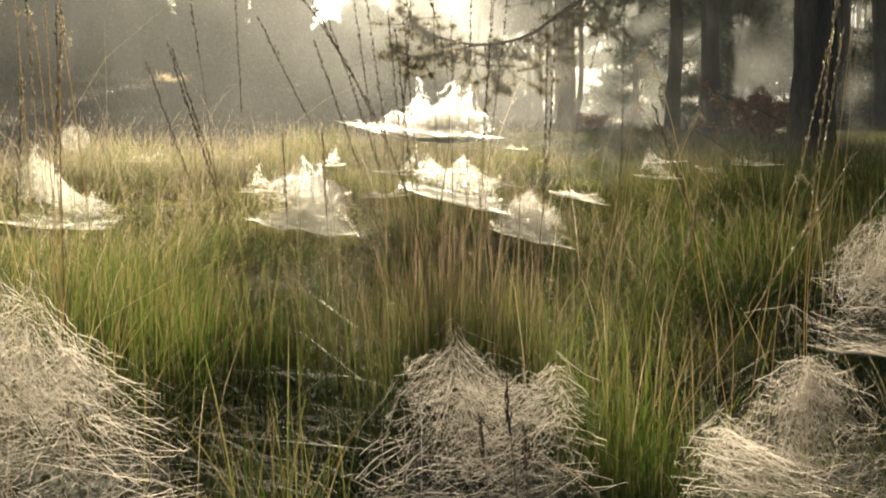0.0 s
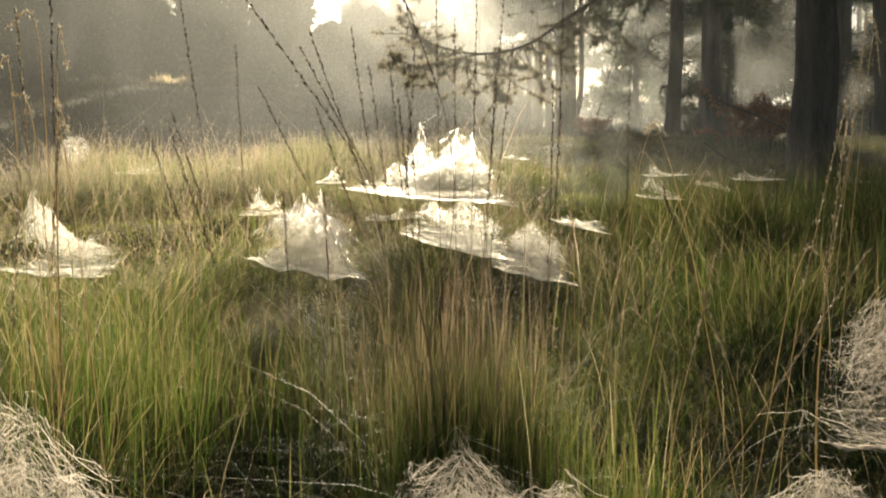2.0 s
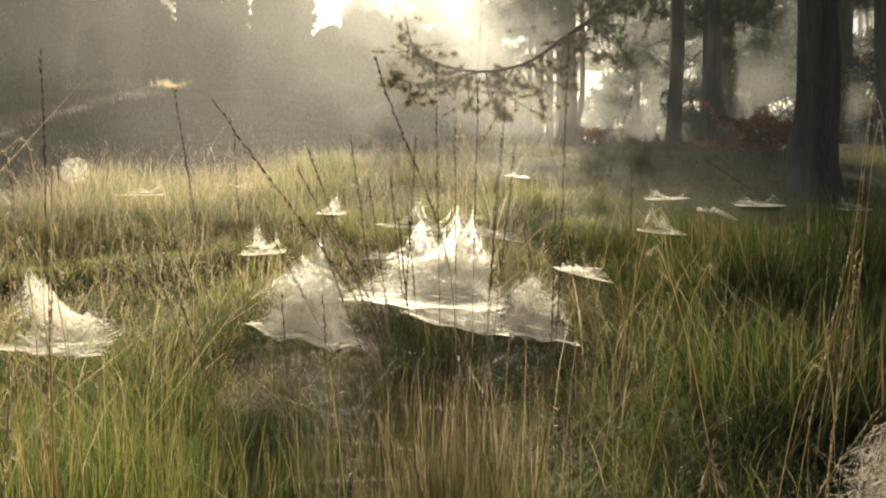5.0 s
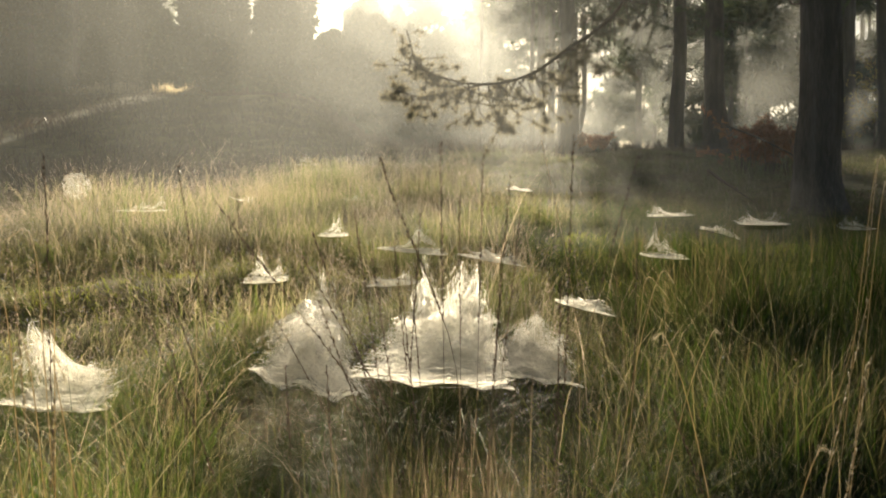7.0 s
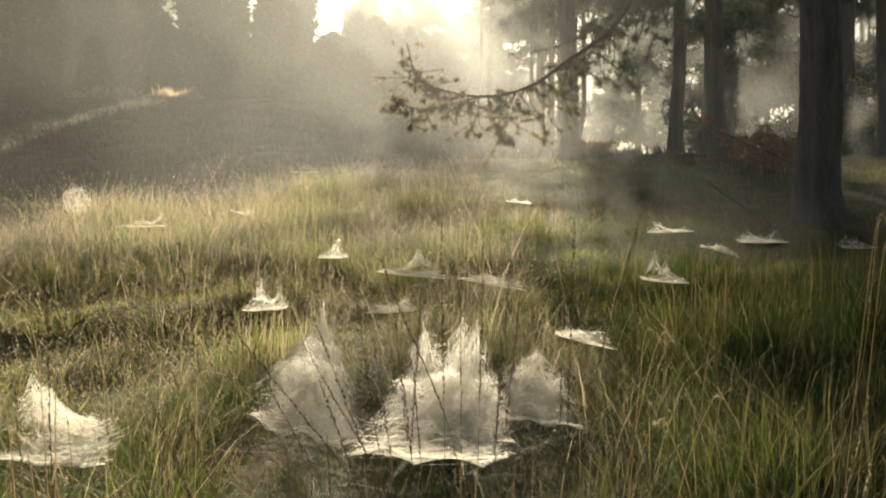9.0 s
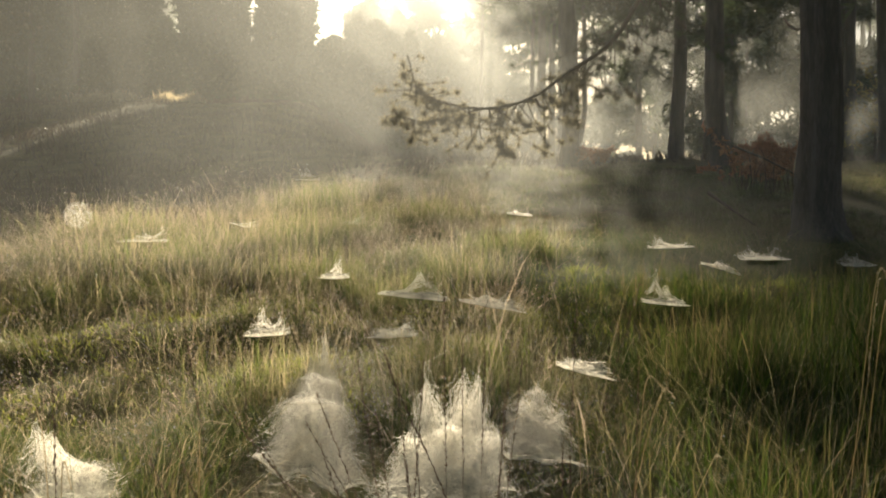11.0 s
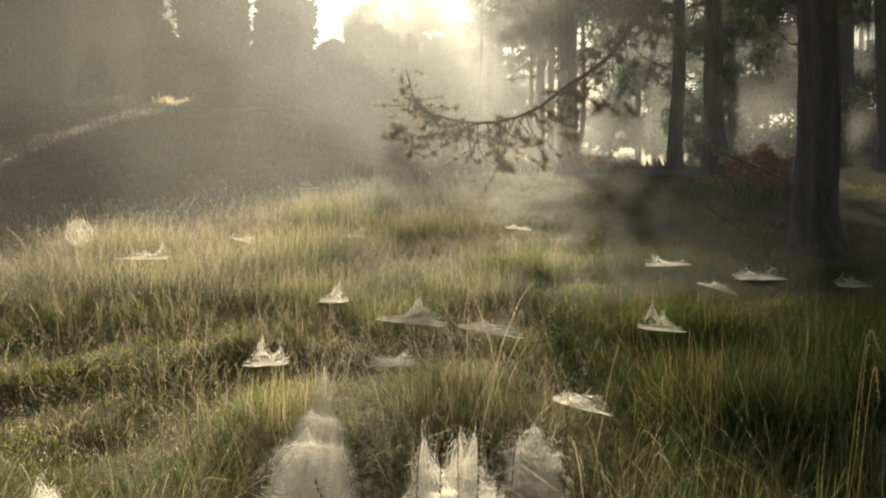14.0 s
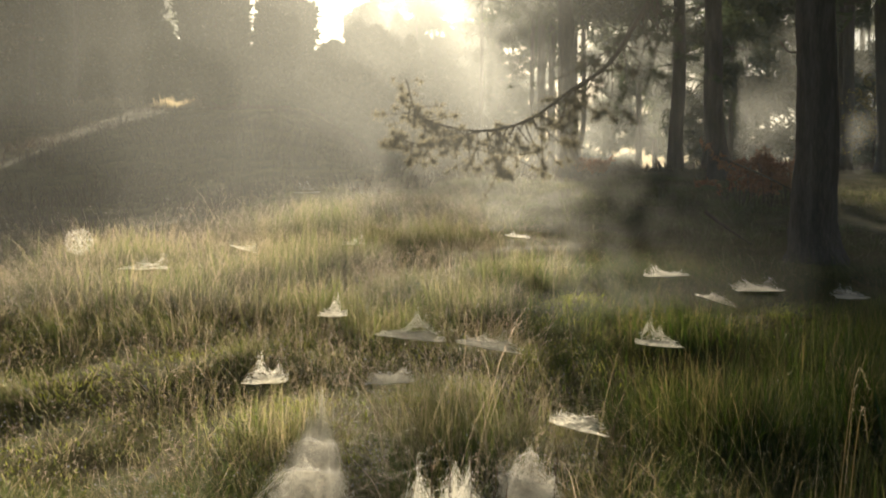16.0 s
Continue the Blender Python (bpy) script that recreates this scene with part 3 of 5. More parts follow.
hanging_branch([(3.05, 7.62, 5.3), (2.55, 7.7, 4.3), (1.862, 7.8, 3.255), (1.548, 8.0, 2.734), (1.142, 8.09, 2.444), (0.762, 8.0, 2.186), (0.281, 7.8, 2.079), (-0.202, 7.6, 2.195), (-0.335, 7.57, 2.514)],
               "long drooping pine branch with sparse needle tufts", MAT_NEEDLE_SUNLIT, 77, 92, 0.030, 0.75, 16, 0.4, 3)
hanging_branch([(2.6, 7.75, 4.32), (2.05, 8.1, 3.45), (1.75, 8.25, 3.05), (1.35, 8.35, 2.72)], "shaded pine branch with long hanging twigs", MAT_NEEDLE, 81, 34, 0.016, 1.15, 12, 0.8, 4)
hanging_branch([(-10.7, 15.5, 6.4), (-9.4, 15.2, 5.6), (-8.3, 15.0, 4.9), (-7.55, 15.0, 4.35)], "drooping pine branch at the clearing's edge", MAT_NEEDLE_SUNLIT, 82, 60, 0.03, 0.7, 16, 0.9, 8)
hanging_branch([(0.40, 7.83, 2.09), (0.1, 7.75, 2.02), (-0.2, 7.7, 1.95), (-0.46, 7.65, 2.02)], "side shoot of the drooping pine branch", MAT_NEEDLE_SUNLIT, 78, 22, 0.010, 0.3, 10, 0.7, 4)
hanging_branch([(3.10, 7.7, 4.6), (2.7, 8.2, 4.25), (2.2, 8.6, 4.05), (1.75, 8.9, 3.95)], "dry golden-brown pine branch high on the trunk", MAT_DRY_NEEDLE, 79, 46, 0.022, 0.4, 8, 0.8, 5)
hanging_branch([(3.12, 7.6, 4.3), (3.7, 8.4, 4.0), (4.0, 9.4, 3.9), (4.2, 10.2, 3.95)], "dry golden-brown pine branch behind the trunk", MAT_DRY_NEEDLE, 80, 40, 0.02, 0.45, 8, 0.8, 5)


# ---- flowering stalks ----
def stalk(base, tip, sag, seed, head=0.32, thick=0.0012, dark=True):
    """One flowering stalk: a thin bent stem and a narrow seed head of small husks."""
    r = np.random.default_rng(seed)
    b, t = np.array(base, float), np.array(tip, float)
    th = thing("grass_stalk", "thin dew-beaded flowering grass stalk with a dark narrow seed head" if dark else "bleached arching grass stalk with dew beads", "grass", "flowering stalks of the moor grass", at=tuple(b))
    m = (b + t) / 2 + np.array(sag)
    p = bezier([b - b, m - b, t - b], 16)
    v, q = tube(p, np.linspace(thick, thick * 0.45, 16), 5, 0, r)
    part("stem", mesh_from("stem", v, q, MAT_REED if dark else MAT_STRAW, np.ones(len(v)) * 0.7), th)
    n = int(26 * head / 0.3)
    u = np.linspace(1 - head, 1.0, n)
    c = np.stack([np.interp(u, np.linspace(0, 1, 16), p[:, k]) for k in range(3)], 1)
    d = p[-1] - p[-4]
    d /= np.linalg.norm(d)
    pieces = []
    for k in range(n):
        for s in range(2):
            w = d * r.uniform(0.006, 0.011) + r.normal(0, 0.0016, 3)
            o = np.cross(w, r.normal(0, 1, 3))
            o *= 0.0008 / np.linalg.norm(o)
            q3 = np.cross(w, o)
            q3 *= 0.0008 / np.linalg.norm(q3)
            a = c[k] + r.normal(0, 0.0006, 3)
            vv = np.array([a, a + 0.5 * w + o, a + 0.5 * w + q3, a + 0.5 * w - o - q3, a + w])
            pieces.append((vv, np.array([[0, 1, 2], [0, 2, 3], [0, 3, 1], [4, 2, 1], [4, 3, 2], [4, 1, 3]])))
    v, f = join(pieces)
    part("seed_head", mesh_from("seed_head", v, f, MAT_SEED if dark else MAT_PALE_HUSK), th)


def on_ground(x, y):
    return (x, y, float(ground(x, y)))


def moor_stalk(bx, by, tx, ty, tz, sx, sz, head, dark):
    """Foot on the soil at bx, by; tip; sideways and upward bow; share of the length that is seed head."""
    stalk(on_ground(bx, by), (tx, ty, tz), (sx, 0, sz), int(abs(tx * 7919 + tz * 6151) * 100) % 9973, head, 0.0007, dark)


moor_stalk(0.020, 1.150, -0.249, 0.970, 0.931, 0.06, 0.05, 0.35, True)
moor_stalk(-0.060, 1.300, -0.252, 1.200, 0.816, 0.04, 0.00, 0.20, True)
moor_stalk(0.000, 1.250, -0.188, 1.150, 0.864, 0.05, 0.03, 0.35, True)
moor_stalk(-0.020, 1.300, -0.182, 1.200, 0.889, 0.03, 0.00, 0.40, True)
moor_stalk(-0.040, 1.330, -0.139, 1.300, 0.920, 0.00, 0.00, 0.35, True)
moor_stalk(-0.010, 1.300, -0.044, 1.300, 0.914, -0.03, 0.02, 0.35, True)
moor_stalk(0.000, 1.280, -0.014, 1.250, 1.015, 0.00, 0.00, 0.30, True)
moor_stalk(0.030, 1.300, 0.048, 1.300, 1.001, 0.00, 0.00, 0.30, True)
moor_stalk(0.050, 1.320, 0.088, 1.300, 0.972, -0.01, 0.00, 0.35, True)
moor_stalk(0.050, 1.300, 0.106, 1.350, 0.912, -0.01, 0.00, 0.30, True)
moor_stalk(0.100, 1.250, 0.157, 1.150, 1.019, 0.02, 0.00, 0.45, True)
moor_stalk(-0.030, 1.300, -0.183, 1.250, 0.796, 0.02, 0.00, 0.30, True)
moor_stalk(-0.100, 1.200, -0.078, 1.000, 0.981, 0.10, 0.08, 0.30, True)
moor_stalk(0.200, 1.550, 0.321, 1.500, 1.025, -0.03, 0.02, 0.30, True)
moor_stalk(0.020, 1.330, 0.015, 1.350, 0.946, 0.00, 0.00, 0.30, True)
moor_stalk(-0.020, 1.360, -0.087, 1.400, 0.873, 0.00, 0.00, 0.30, True)
moor_stalk(0.000, 1.250, -0.054, 1.250, 0.820, 0.00, 0.00, 0.20, True)
moor_stalk(-0.420, 0.950, -0.427, 0.950, 0.978, 0.00, 0.00, 0.30, True)
moor_stalk(-0.400, 1.000, -0.463, 0.950, 0.865, -0.02, 0.03, 0.30, False)
moor_stalk(-0.360, 1.400, -0.396, 1.300, 0.988, 0.02, 0.00, 0.25, True)
moor_stalk(-0.350, 1.600, -0.383, 1.600, 0.950, 0.00, 0.00, 0.30, True)
moor_stalk(-0.300, 1.350, -0.407, 1.300, 0.798, 0.03, 0.00, 0.30, True)
moor_stalk(-0.350, 1.400, -0.445, 1.300, 0.773, 0.03, 0.00, 0.30, True)
moor_stalk(0.160, 1.000, 0.434, 0.900, 0.609, 0.00, -0.03, 0.30, False)
moor_stalk(0.400, 1.050, 0.487, 1.050, 0.817, -0.02, 0.00, 0.40, False)
moor_stalk(0.330, 1.000, 0.285, 0.960, 0.560, 0.03, 0.04, 0.25, False)
moor_stalk(0.100, 1.300, 0.149, 1.200, 0.825, 0.02, 0.00, 0.40, True)
moor_stalk(0.420, 0.950, 0.413, 0.900, 0.770, -0.02, 0.00, 0.40, False)
moor_stalk(0.460, 1.050, 0.467, 1.000, 0.758, -0.02, 0.02, 0.30, False)
moor_stalk(0.300, 1.150, 0.275, 1.100, 0.682, 0.05, 0.05, 0.30, True)
moor_stalk(0.250, 0.950, 0.286, 0.950, 0.561, -0.02, 0.02, 0.20, False)
moor_stalk(-0.250, 1.150, -0.348, 1.100, 0.758, 0.03, 0.00, 0.30, True)
moor_stalk(-0.250, 1.450, -0.260, 1.400, 0.677, 0.00, 0.00, 0.30, True)
moor_stalk(-0.180, 1.450, -0.195, 1.400, 0.677, 0.00, 0.00, 0.30, True)
moor_stalk(-0.360, 0.850, -0.375, 0.850, 0.744, -0.02, 0.03, 0.30, False)
moor_stalk(-0.420, 0.800, -0.390, 0.800, 0.681, -0.00, 0.03, 0.30, False)
moor_stalk(0.000, 1.250, -0.064, 1.200, 0.800, 0.00, 0.00, 0.30, True)
moor_stalk(-0.020, 1.300, -0.108, 1.250, 0.855, 0.00, 0.00, 0.30, True)
moor_stalk(0.040, 1.300, 0.076, 1.300, 0.863, 0.00, 0.00, 0.30, True)
moor_stalk(0.075, 0.600, 0.048, 0.620, 0.416, 0.00, 0.00, 0.10, True)
moor_stalk(0.060, 0.600, 0.028, 0.620, 0.397, 0.00, 0.00, 0.10, True)
moor_stalk(0.075, 0.600, 0.061, 0.620, 0.385, 0.00, 0.00, 0.10, True)
moor_stalk(0.260, 1.500, 0.320, 1.500, 0.890, 0.02, 0.00, 0.40, True)
moor_stalk(0.300, 1.950, 0.203, 1.900, 1.075, 0.03, 0.03, 0.30, False)
moor_stalk(0.650, 1.700, 0.776, 1.600, 1.018, 0.05, 0.05, 0.30, False)


def arching_stalk(foot, peak, tip, seed):
    """A bleached stalk that rises, bends over and hangs."""
    r = np.random.default_rng(seed)
    b = np.array(on_ground(*foot))
    th = thing("grass_stalk", "bleached arching grass stalk with hanging dewy head", "grass", "flowering stalks of the moor grass", at=tuple(b))
    p = bezier([b - b, (b * 0.35 + np.array(peak) * 0.65) - b + (0, 0, 0.05), np.array(peak) - b, np.array(tip) - b], 22)
    v, q = tube(p, np.linspace(0.0008, 0.0005, 22), 5, 0, r)
    part("stem", mesh_from("stem", v, q, MAT_STRAW, np.ones(len(v)) * 0.7), th)
    c = np.repeat(p[14:], 6, axis=0) + r.normal(0, 0.0018, (48, 3))
    v, f = leaf_cards(c, 0.004, r, 1.0, 0.3, 1, 0.4)
    part("seed_head", mesh_from("seed_head", v, f, MAT_PALE_HUSK), th)


arching_stalk((0.390, 1.920), (0.432, 1.900, 0.782), (0.481, 1.930, 0.744), 501)
arching_stalk((0.761, 1.720), (0.827, 1.700, 1.026), (0.868, 1.730, 0.989), 502)
arching_stalk((0.736, 1.620), (0.789, 1.600, 0.976), (0.818, 1.630, 0.907), 503)
arching_stalk((0.300, 3.920), (0.416, 3.900, 0.915), (0.524, 3.930, 0.851), 504)
arching_stalk((0.658, 4.220), (0.601, 4.200, 0.901), (0.535, 4.230, 0.870), 505)
arching_stalk((0.328, 1.520), (0.447, 1.500, 0.715), (0.471, 1.530, 0.716), 506)
arching_stalk((0.278, 1.620), (0.384, 1.600, 0.811), (0.418, 1.630, 0.798), 507)
arching_stalk((-0.472, 1.020), (-0.499, 1.000, 0.825), (-0.535, 1.030, 0.782), 508)
arching_stalk((-0.462, 1.020), (-0.441, 1.000, 0.856), (-0.444, 1.030, 0.821), 509)
arching_stalk((-0.484, 1.120), (-0.514, 1.100, 0.890), (-0.564, 1.130, 0.891), 510)
arching_stalk((-0.367, 0.970), (-0.422, 0.950, 0.767), (-0.423, 0.980, 0.742), 511)
arching_stalk((-0.439, 1.020), (-0.474, 1.000, 0.765), (-0.508, 1.030, 0.792), 512)
arching_stalk((0.414, 1.170), (0.281, 1.150, 0.757), (0.269, 1.180, 0.757), 513)
arching_stalk((0.433, 1.220), (0.500, 1.200, 0.599), (0.529, 1.230, 0.594), 514)
arching_stalk((-0.538, 1.820), (-0.513, 1.800, 0.702), (-0.467, 1.830, 0.698), 515)
arching_stalk((-0.742, 2.820), (-0.849, 2.800, 0.836), (-0.914, 2.830, 0.813), 516)
arching_stalk((-0.735, 3.020), (-0.870, 3.000, 0.867), (-0.909, 3.030, 0.833), 517)

# ---- webs ----
def threads(a, b, r, width, jitter=0.0, segs=2):
    """Fine threads from points a to points b, as narrow strips that sag a little."""
    n = len(a)
    d = b - a
    side = np.cross(d, r.normal(0, 1, (n, 3)))
    side /= np.linalg.norm(side, axis=1)[:, None] + 1e-9
    w = side * (width * r.uniform(0.5, 1.4, n))[:, None] * 0.5
    vs = []
    for u in np.linspace(0, 1, segs + 1):
        c = a + d * u
        if 0 < u < 1:
            c = c + r.normal(0, jitter, (n, 3))
        vs += [c - w, c + w]
    m = 2 * (segs + 1)
    v = np.stack(vs, 1).reshape(-1, 3)
    o = (np.arange(n) * m)[:, None]
    q = np.concatenate([o + np.array([[2 * k, 2 * k + 1, 2 * k + 3, 2 * k + 2]]) for k in range(segs)])
    return v, q


def sheet_point(corners, u, v, sag, seed):
    """A point of the hammock between four corners: front-left, front-right, back-right, back-left."""
    fl, fr, br, bl = [np.array(c) for c in corners]
    u, v = np.asarray(u)[:, None], np.asarray(v)[:, None]
    p = (1 - v) * ((1 - u) * fl + u * fr) + v * ((1 - u) * bl + u * br)
    dip = sag * 4 * u * (1 - u) * (0.4 + 0.6 * np.sin(np.pi * np.clip(v, 0, 1)))
    rip = 0.05 * sag * (np.sin(u * 23 + seed) + np.sin(v * 17 + 2 * seed) + np.sin(u * 41 + v * 9))
    p = p + np.concatenate([0 * u, 0 * u, -dip + rip], 1)
    # pull the front edge in between its fastenings
    pull = (0.09 * np.sin(np.pi * u * 2.3 + seed) ** 2 + 0.04 * np.sin(np.pi * u * 7 + 2 * seed) ** 2) * (1 - v) ** 2
    return p + pull * ((bl + br) / 2 - (fl + fr) / 2)


def drapes(points, r, width):
    """Threads along polylines, an array (n, k, 3), as narrow strips."""
    n, k, _ = points.shape
    d = points[:, -1] - points[:, 0]
    side = np.cross(d, r.normal(0, 1, (n, 3)))
    side /= np.linalg.norm(side, axis=1)[:, None] + 1e-9
    w = (side * (width * r.uniform(0.5, 1.4, n))[:, None] * 0.5)[:, None]
    v = np.stack([points - w, points + w], 2).reshape(-1, 3)
    o = (np.arange(n) * 2 * k)[:, None]
    q = np.concatenate([o + np.array([[2 * m, 2 * m + 1, 2 * m + 3, 2 * m + 2]]) for m in range(k - 1)])
    return v, q


WEB_SPOTS = []


def spider_web(corners, peaks, label, seed, n_tent=700, n_sheet=500, width=0.0007, sag=0.02, film=None, flare=0.3, tie=1.0, gauze=0.0, silk=None):
    r = np.random.default_rng(seed)
    corners = np.array(corners, float)
    o = corners.mean(0)
    C = corners - o
    half = (corners.max(0) - corners.min(0)) / 2
    WEB_SPOTS.append((o[0], o[1] - 0.35 * half[1], corners[:, 2].min(), half[0] + 0.03, half[1] * 1.3 + 0.05))
    web = thing("spider_web", label, "spider web", "sheet webs hung in the grass", at=tuple(o))
    # the sheet
    nu, nv = 26, 18
    U, V = np.meshgrid(np.linspace(0, 1, nu), np.linspace(0, 1, nv))
    p = sheet_point(C, U.ravel(), V.ravel(), sag, seed)
    ii, jj = np.meshgrid(np.arange(nv - 1), np.arange(nu - 1), indexing="ij")
    oo = ii * nu + jj
    q = np.stack([oo, oo + 1, oo + 1 + nu, oo + nu], -1).reshape(-1, 4)
    # the silk thins out towards the ragged rim
    rim = np.minimum(np.minimum(U, 1 - U) / 0.22, np.minimum(V / 0.10, (1 - V) / 0.35)).ravel()
    rim = np.clip(rim + 0.5 * wave_noise(p[:, 0] * 60, p[:, 1] * 60, 1.0, seed), 0, 1) * np.clip(rim * 3, 0, 1)
    part("sheet", mesh_from("sheet", p, q, film or MAT_FILM, rim, smooth=True), web, "pale dew-laden silk sheet")
    u, v = r.beta(1.5, 1.5, n_sheet), r.beta(1.1, 2.0, n_sheet)
    a = sheet_point(C, u, v, sag, seed)
    b = sheet_point(C, np.clip(u + r.normal(0, 0.2, n_sheet), -0.05, 1.05), np.clip(v + r.normal(0, 0.2, n_sheet), 0, 1.2), sag, seed)
    pieces = [threads(a, b, r, width, 0.002)]
    # denser rim along the front edge
    m = min(max(n_sheet // 2, 300), 420)
    u = r.uniform(0, 1, m)
    v = np.abs(r.normal(0, 0.03, m))
    pieces.append(threads(sheet_point(C, u, v, sag, seed), sheet_point(C, np.clip(u + r.normal(0, 0.12, m), 0, 1), np.abs(r.normal(0, 0.03, m)), sag, seed), r, width * 1.8, 0.001))
    vv, qq = join(pieces)
    part("sheet_threads", mesh_from("sheet_threads", vv, qq, silk or MAT_SILK), web, kind="stuff")
    if gauze:
        # a gauzy skin over the tent, thinning out upwards
        P = np.array(peaks, float) - o
        size = np.linalg.norm(C[0] - C[2])
        k1, k2 = 34, 26
        U2, V2 = np.meshgrid(np.linspace(-0.02, 1.02, k1), np.linspace(0.03, 1.0, k2))
        g = sheet_point(C, U2.ravel(), V2.ravel(), sag, seed)
        lift = np.zeros(len(g))
        for p3 in P:
            dist = np.linalg.norm(g[:, :2] - p3[:2], axis=1)
            lift = np.maximum(lift, (p3[2] - g[:, 2]) * np.exp(-(dist / (flare * size)) ** 0.85))
        edge = np.minimum(np.minimum(U2 + 0.02, 1.02 - U2) / 0.25, np.minimum(V2 / 0.12, (1.02 - V2) / 0.3)).ravel()
        top = lift / (lift.max() + 1e-6)
        wisp = 0.8 + 0.35 * wave_noise(g[:, 0] * 120, g[:, 1] * 12, 1.0, seed + 1)
        thin = np.clip(edge, 0, 1) * (1 - 0.97 * top) ** (0.7 if gauze > 0.7 else 1.6) * np.clip(wisp, 0.2, 1) * gauze
        g = g + np.stack([0 * lift, 0 * lift, lift * 0.97 + 0.003], 1)
        ii, jj = np.meshgrid(np.arange(k2 - 1), np.arange(k1 - 1), indexing="ij")
        oo = ii * k1 + jj
        q = np.stack([oo, oo + 1, oo + 1 + k1, oo + k1], -1).reshape(-1, 4)
        part("gauze", mesh_from("gauze", g, q, MAT_FILM, thin, smooth=True), web, "fine pale gauze of silk over the sheet")
    if n_tent:
        P = np.array(peaks, float) - o
        size = np.linalg.norm(C[0] - C[2])

        def skin(u, v, share):
            """A point at that share of the height between the sheet and the tent's skin."""
            foot = sheet_point(C, u, v, sag, seed)
            rise = np.zeros(len(foot))
            for p3 in P:
                dist = np.linalg.norm(foot[:, :2] - p3[:2], axis=1)
                rise = np.maximum(rise, (p3[2] - foot[:, 2]) * np.exp(-(dist / (flare * size)) ** 0.85))
            foot[:, 2] += rise * share
            return foot

        # where each peak stands over the sheet
        gu, gv = [w.ravel() for w in np.meshgrid(np.linspace(-0.1, 1.1, 25), np.linspace(-0.1, 1.2, 25))]
        cover = sheet_point(C, gu, gv, sag, seed)
        top_uv = np.array([(gu[k], gv[k]) for k in (np.argmin(np.linalg.norm(cover[:, :2] - p3[:2], axis=1)) for p3 in P)])
        # long threads that fall from the peaks along the skin
        k = n_tent
        pk = r.integers(0, len(P), k)
        u1, v1 = r.uniform(0.03, 0.97, k), 0.03 + 0.9 * r.beta(1.0, 1.3, k)
        share = r.uniform(0.25, 1.0, k) ** 0.6
        f0, f1 = r.uniform(0, 0.45, k) ** 1.5, r.uniform(0.4, 0.95, k)
        rows = []
        wander = r.normal(0, 0.07, (k, 2))
        for f in np.linspace(0, 1, 7):
            g = f0 + (f1 - f0) * f
            bow = np.sin(np.pi * f)
            pt = skin(top_uv[pk, 0] * (1 - g) + u1 * g + wander[:, 0] * bow, top_uv[pk, 1] * (1 - g) + v1 * g + wander[:, 1] * bow, share)
            rows.append(pt + r.normal(0, 0.0012, (k, 3)))
        pieces = [drapes(np.stack(rows, 1), r, width)]
        # the tangle: short bowed threads, most of them down the skin, some across it
        k = int(n_tent * tie)
        pk = r.integers(0, len(P), k)
        u1, v1 = r.uniform(0.0, 1.0, k), r.uniform(0.0, 1.0, k)
        g0 = r.uniform(0, 0.85, k)
        g1 = g0 + r.uniform(0.08, 0.34, k)
        across = (r.uniform(0, 1, k) < 0.3)[:, None] * r.normal(0, 0.09, (k, 2))
        bend = r.normal(0, 0.075, (k, 2))
        share = r.uniform(0.2, 1.0, k) ** 0.6
        ds = r.normal(0, 0.12, k)
        rows = []
        for f in np.linspace(0, 1, 6):
            g = g0 + (g1 - g0) * f
            off = across * f + bend * np.sin(np.pi * f)
            pt = skin(np.clip(top_uv[pk, 0] * (1 - g) + u1 * g + off[:, 0], -0.02, 1.02), np.clip(top_uv[pk, 1] * (1 - g) + v1 * g + off[:, 1], 0, 1.1), np.clip(share + ds * f, 0, 1.05))
            rows.append(pt + r.normal(0, 0.0016, (k, 3)))
        pieces.append(drapes(np.stack(rows, 1), r, width))
        # guy lines from the peaks to the stems about them
        k = max(4, len(P) * 5)
        pk = P[r.integers(0, len(P), k)]
        far_end = pk + r.normal(0, 1, (k, 3)) * size * np.array([0.06, 0.06, 0.04]) - np.array([0, 0, 0.05 * size])
        pieces.append(threads(pk, far_end, r, width * 0.7, 0.002, 3))
        vv, qq = join(pieces)
        part("tangle_threads", mesh_from("tangle_threads", vv, qq, silk or MAT_SILK), web, "tangled holding threads above the sheet", "stuff")
    return web


def small_web(x, y, z, w, d, h, label, seed, tilt=0.0, film=None, bright=420):
    """A small hammock: w wide, d deep, with a wisp of threads h high."""
    c = [(x - w / 2, y, z - tilt * w / 2), (x + w / 2, y, z + tilt * w / 2), (x + w * 0.4, y + d, z + 0.02), (x - w * 0.4, y + d, z + 0.02)]
    r = np.random.default_rng(seed)
    pk = [(x + r.uniform(-0.4, 0.4) * w, y + d * r.uniform(0.3, 0.9), z + h * k) for k in (0.8, 0.7, 0.6, 0.4, 0.3)]
    return spider_web(c, pk, label, seed, int(bright * 0.16), bright, 0.0010, 0.010, film, 0.14, 0.6)


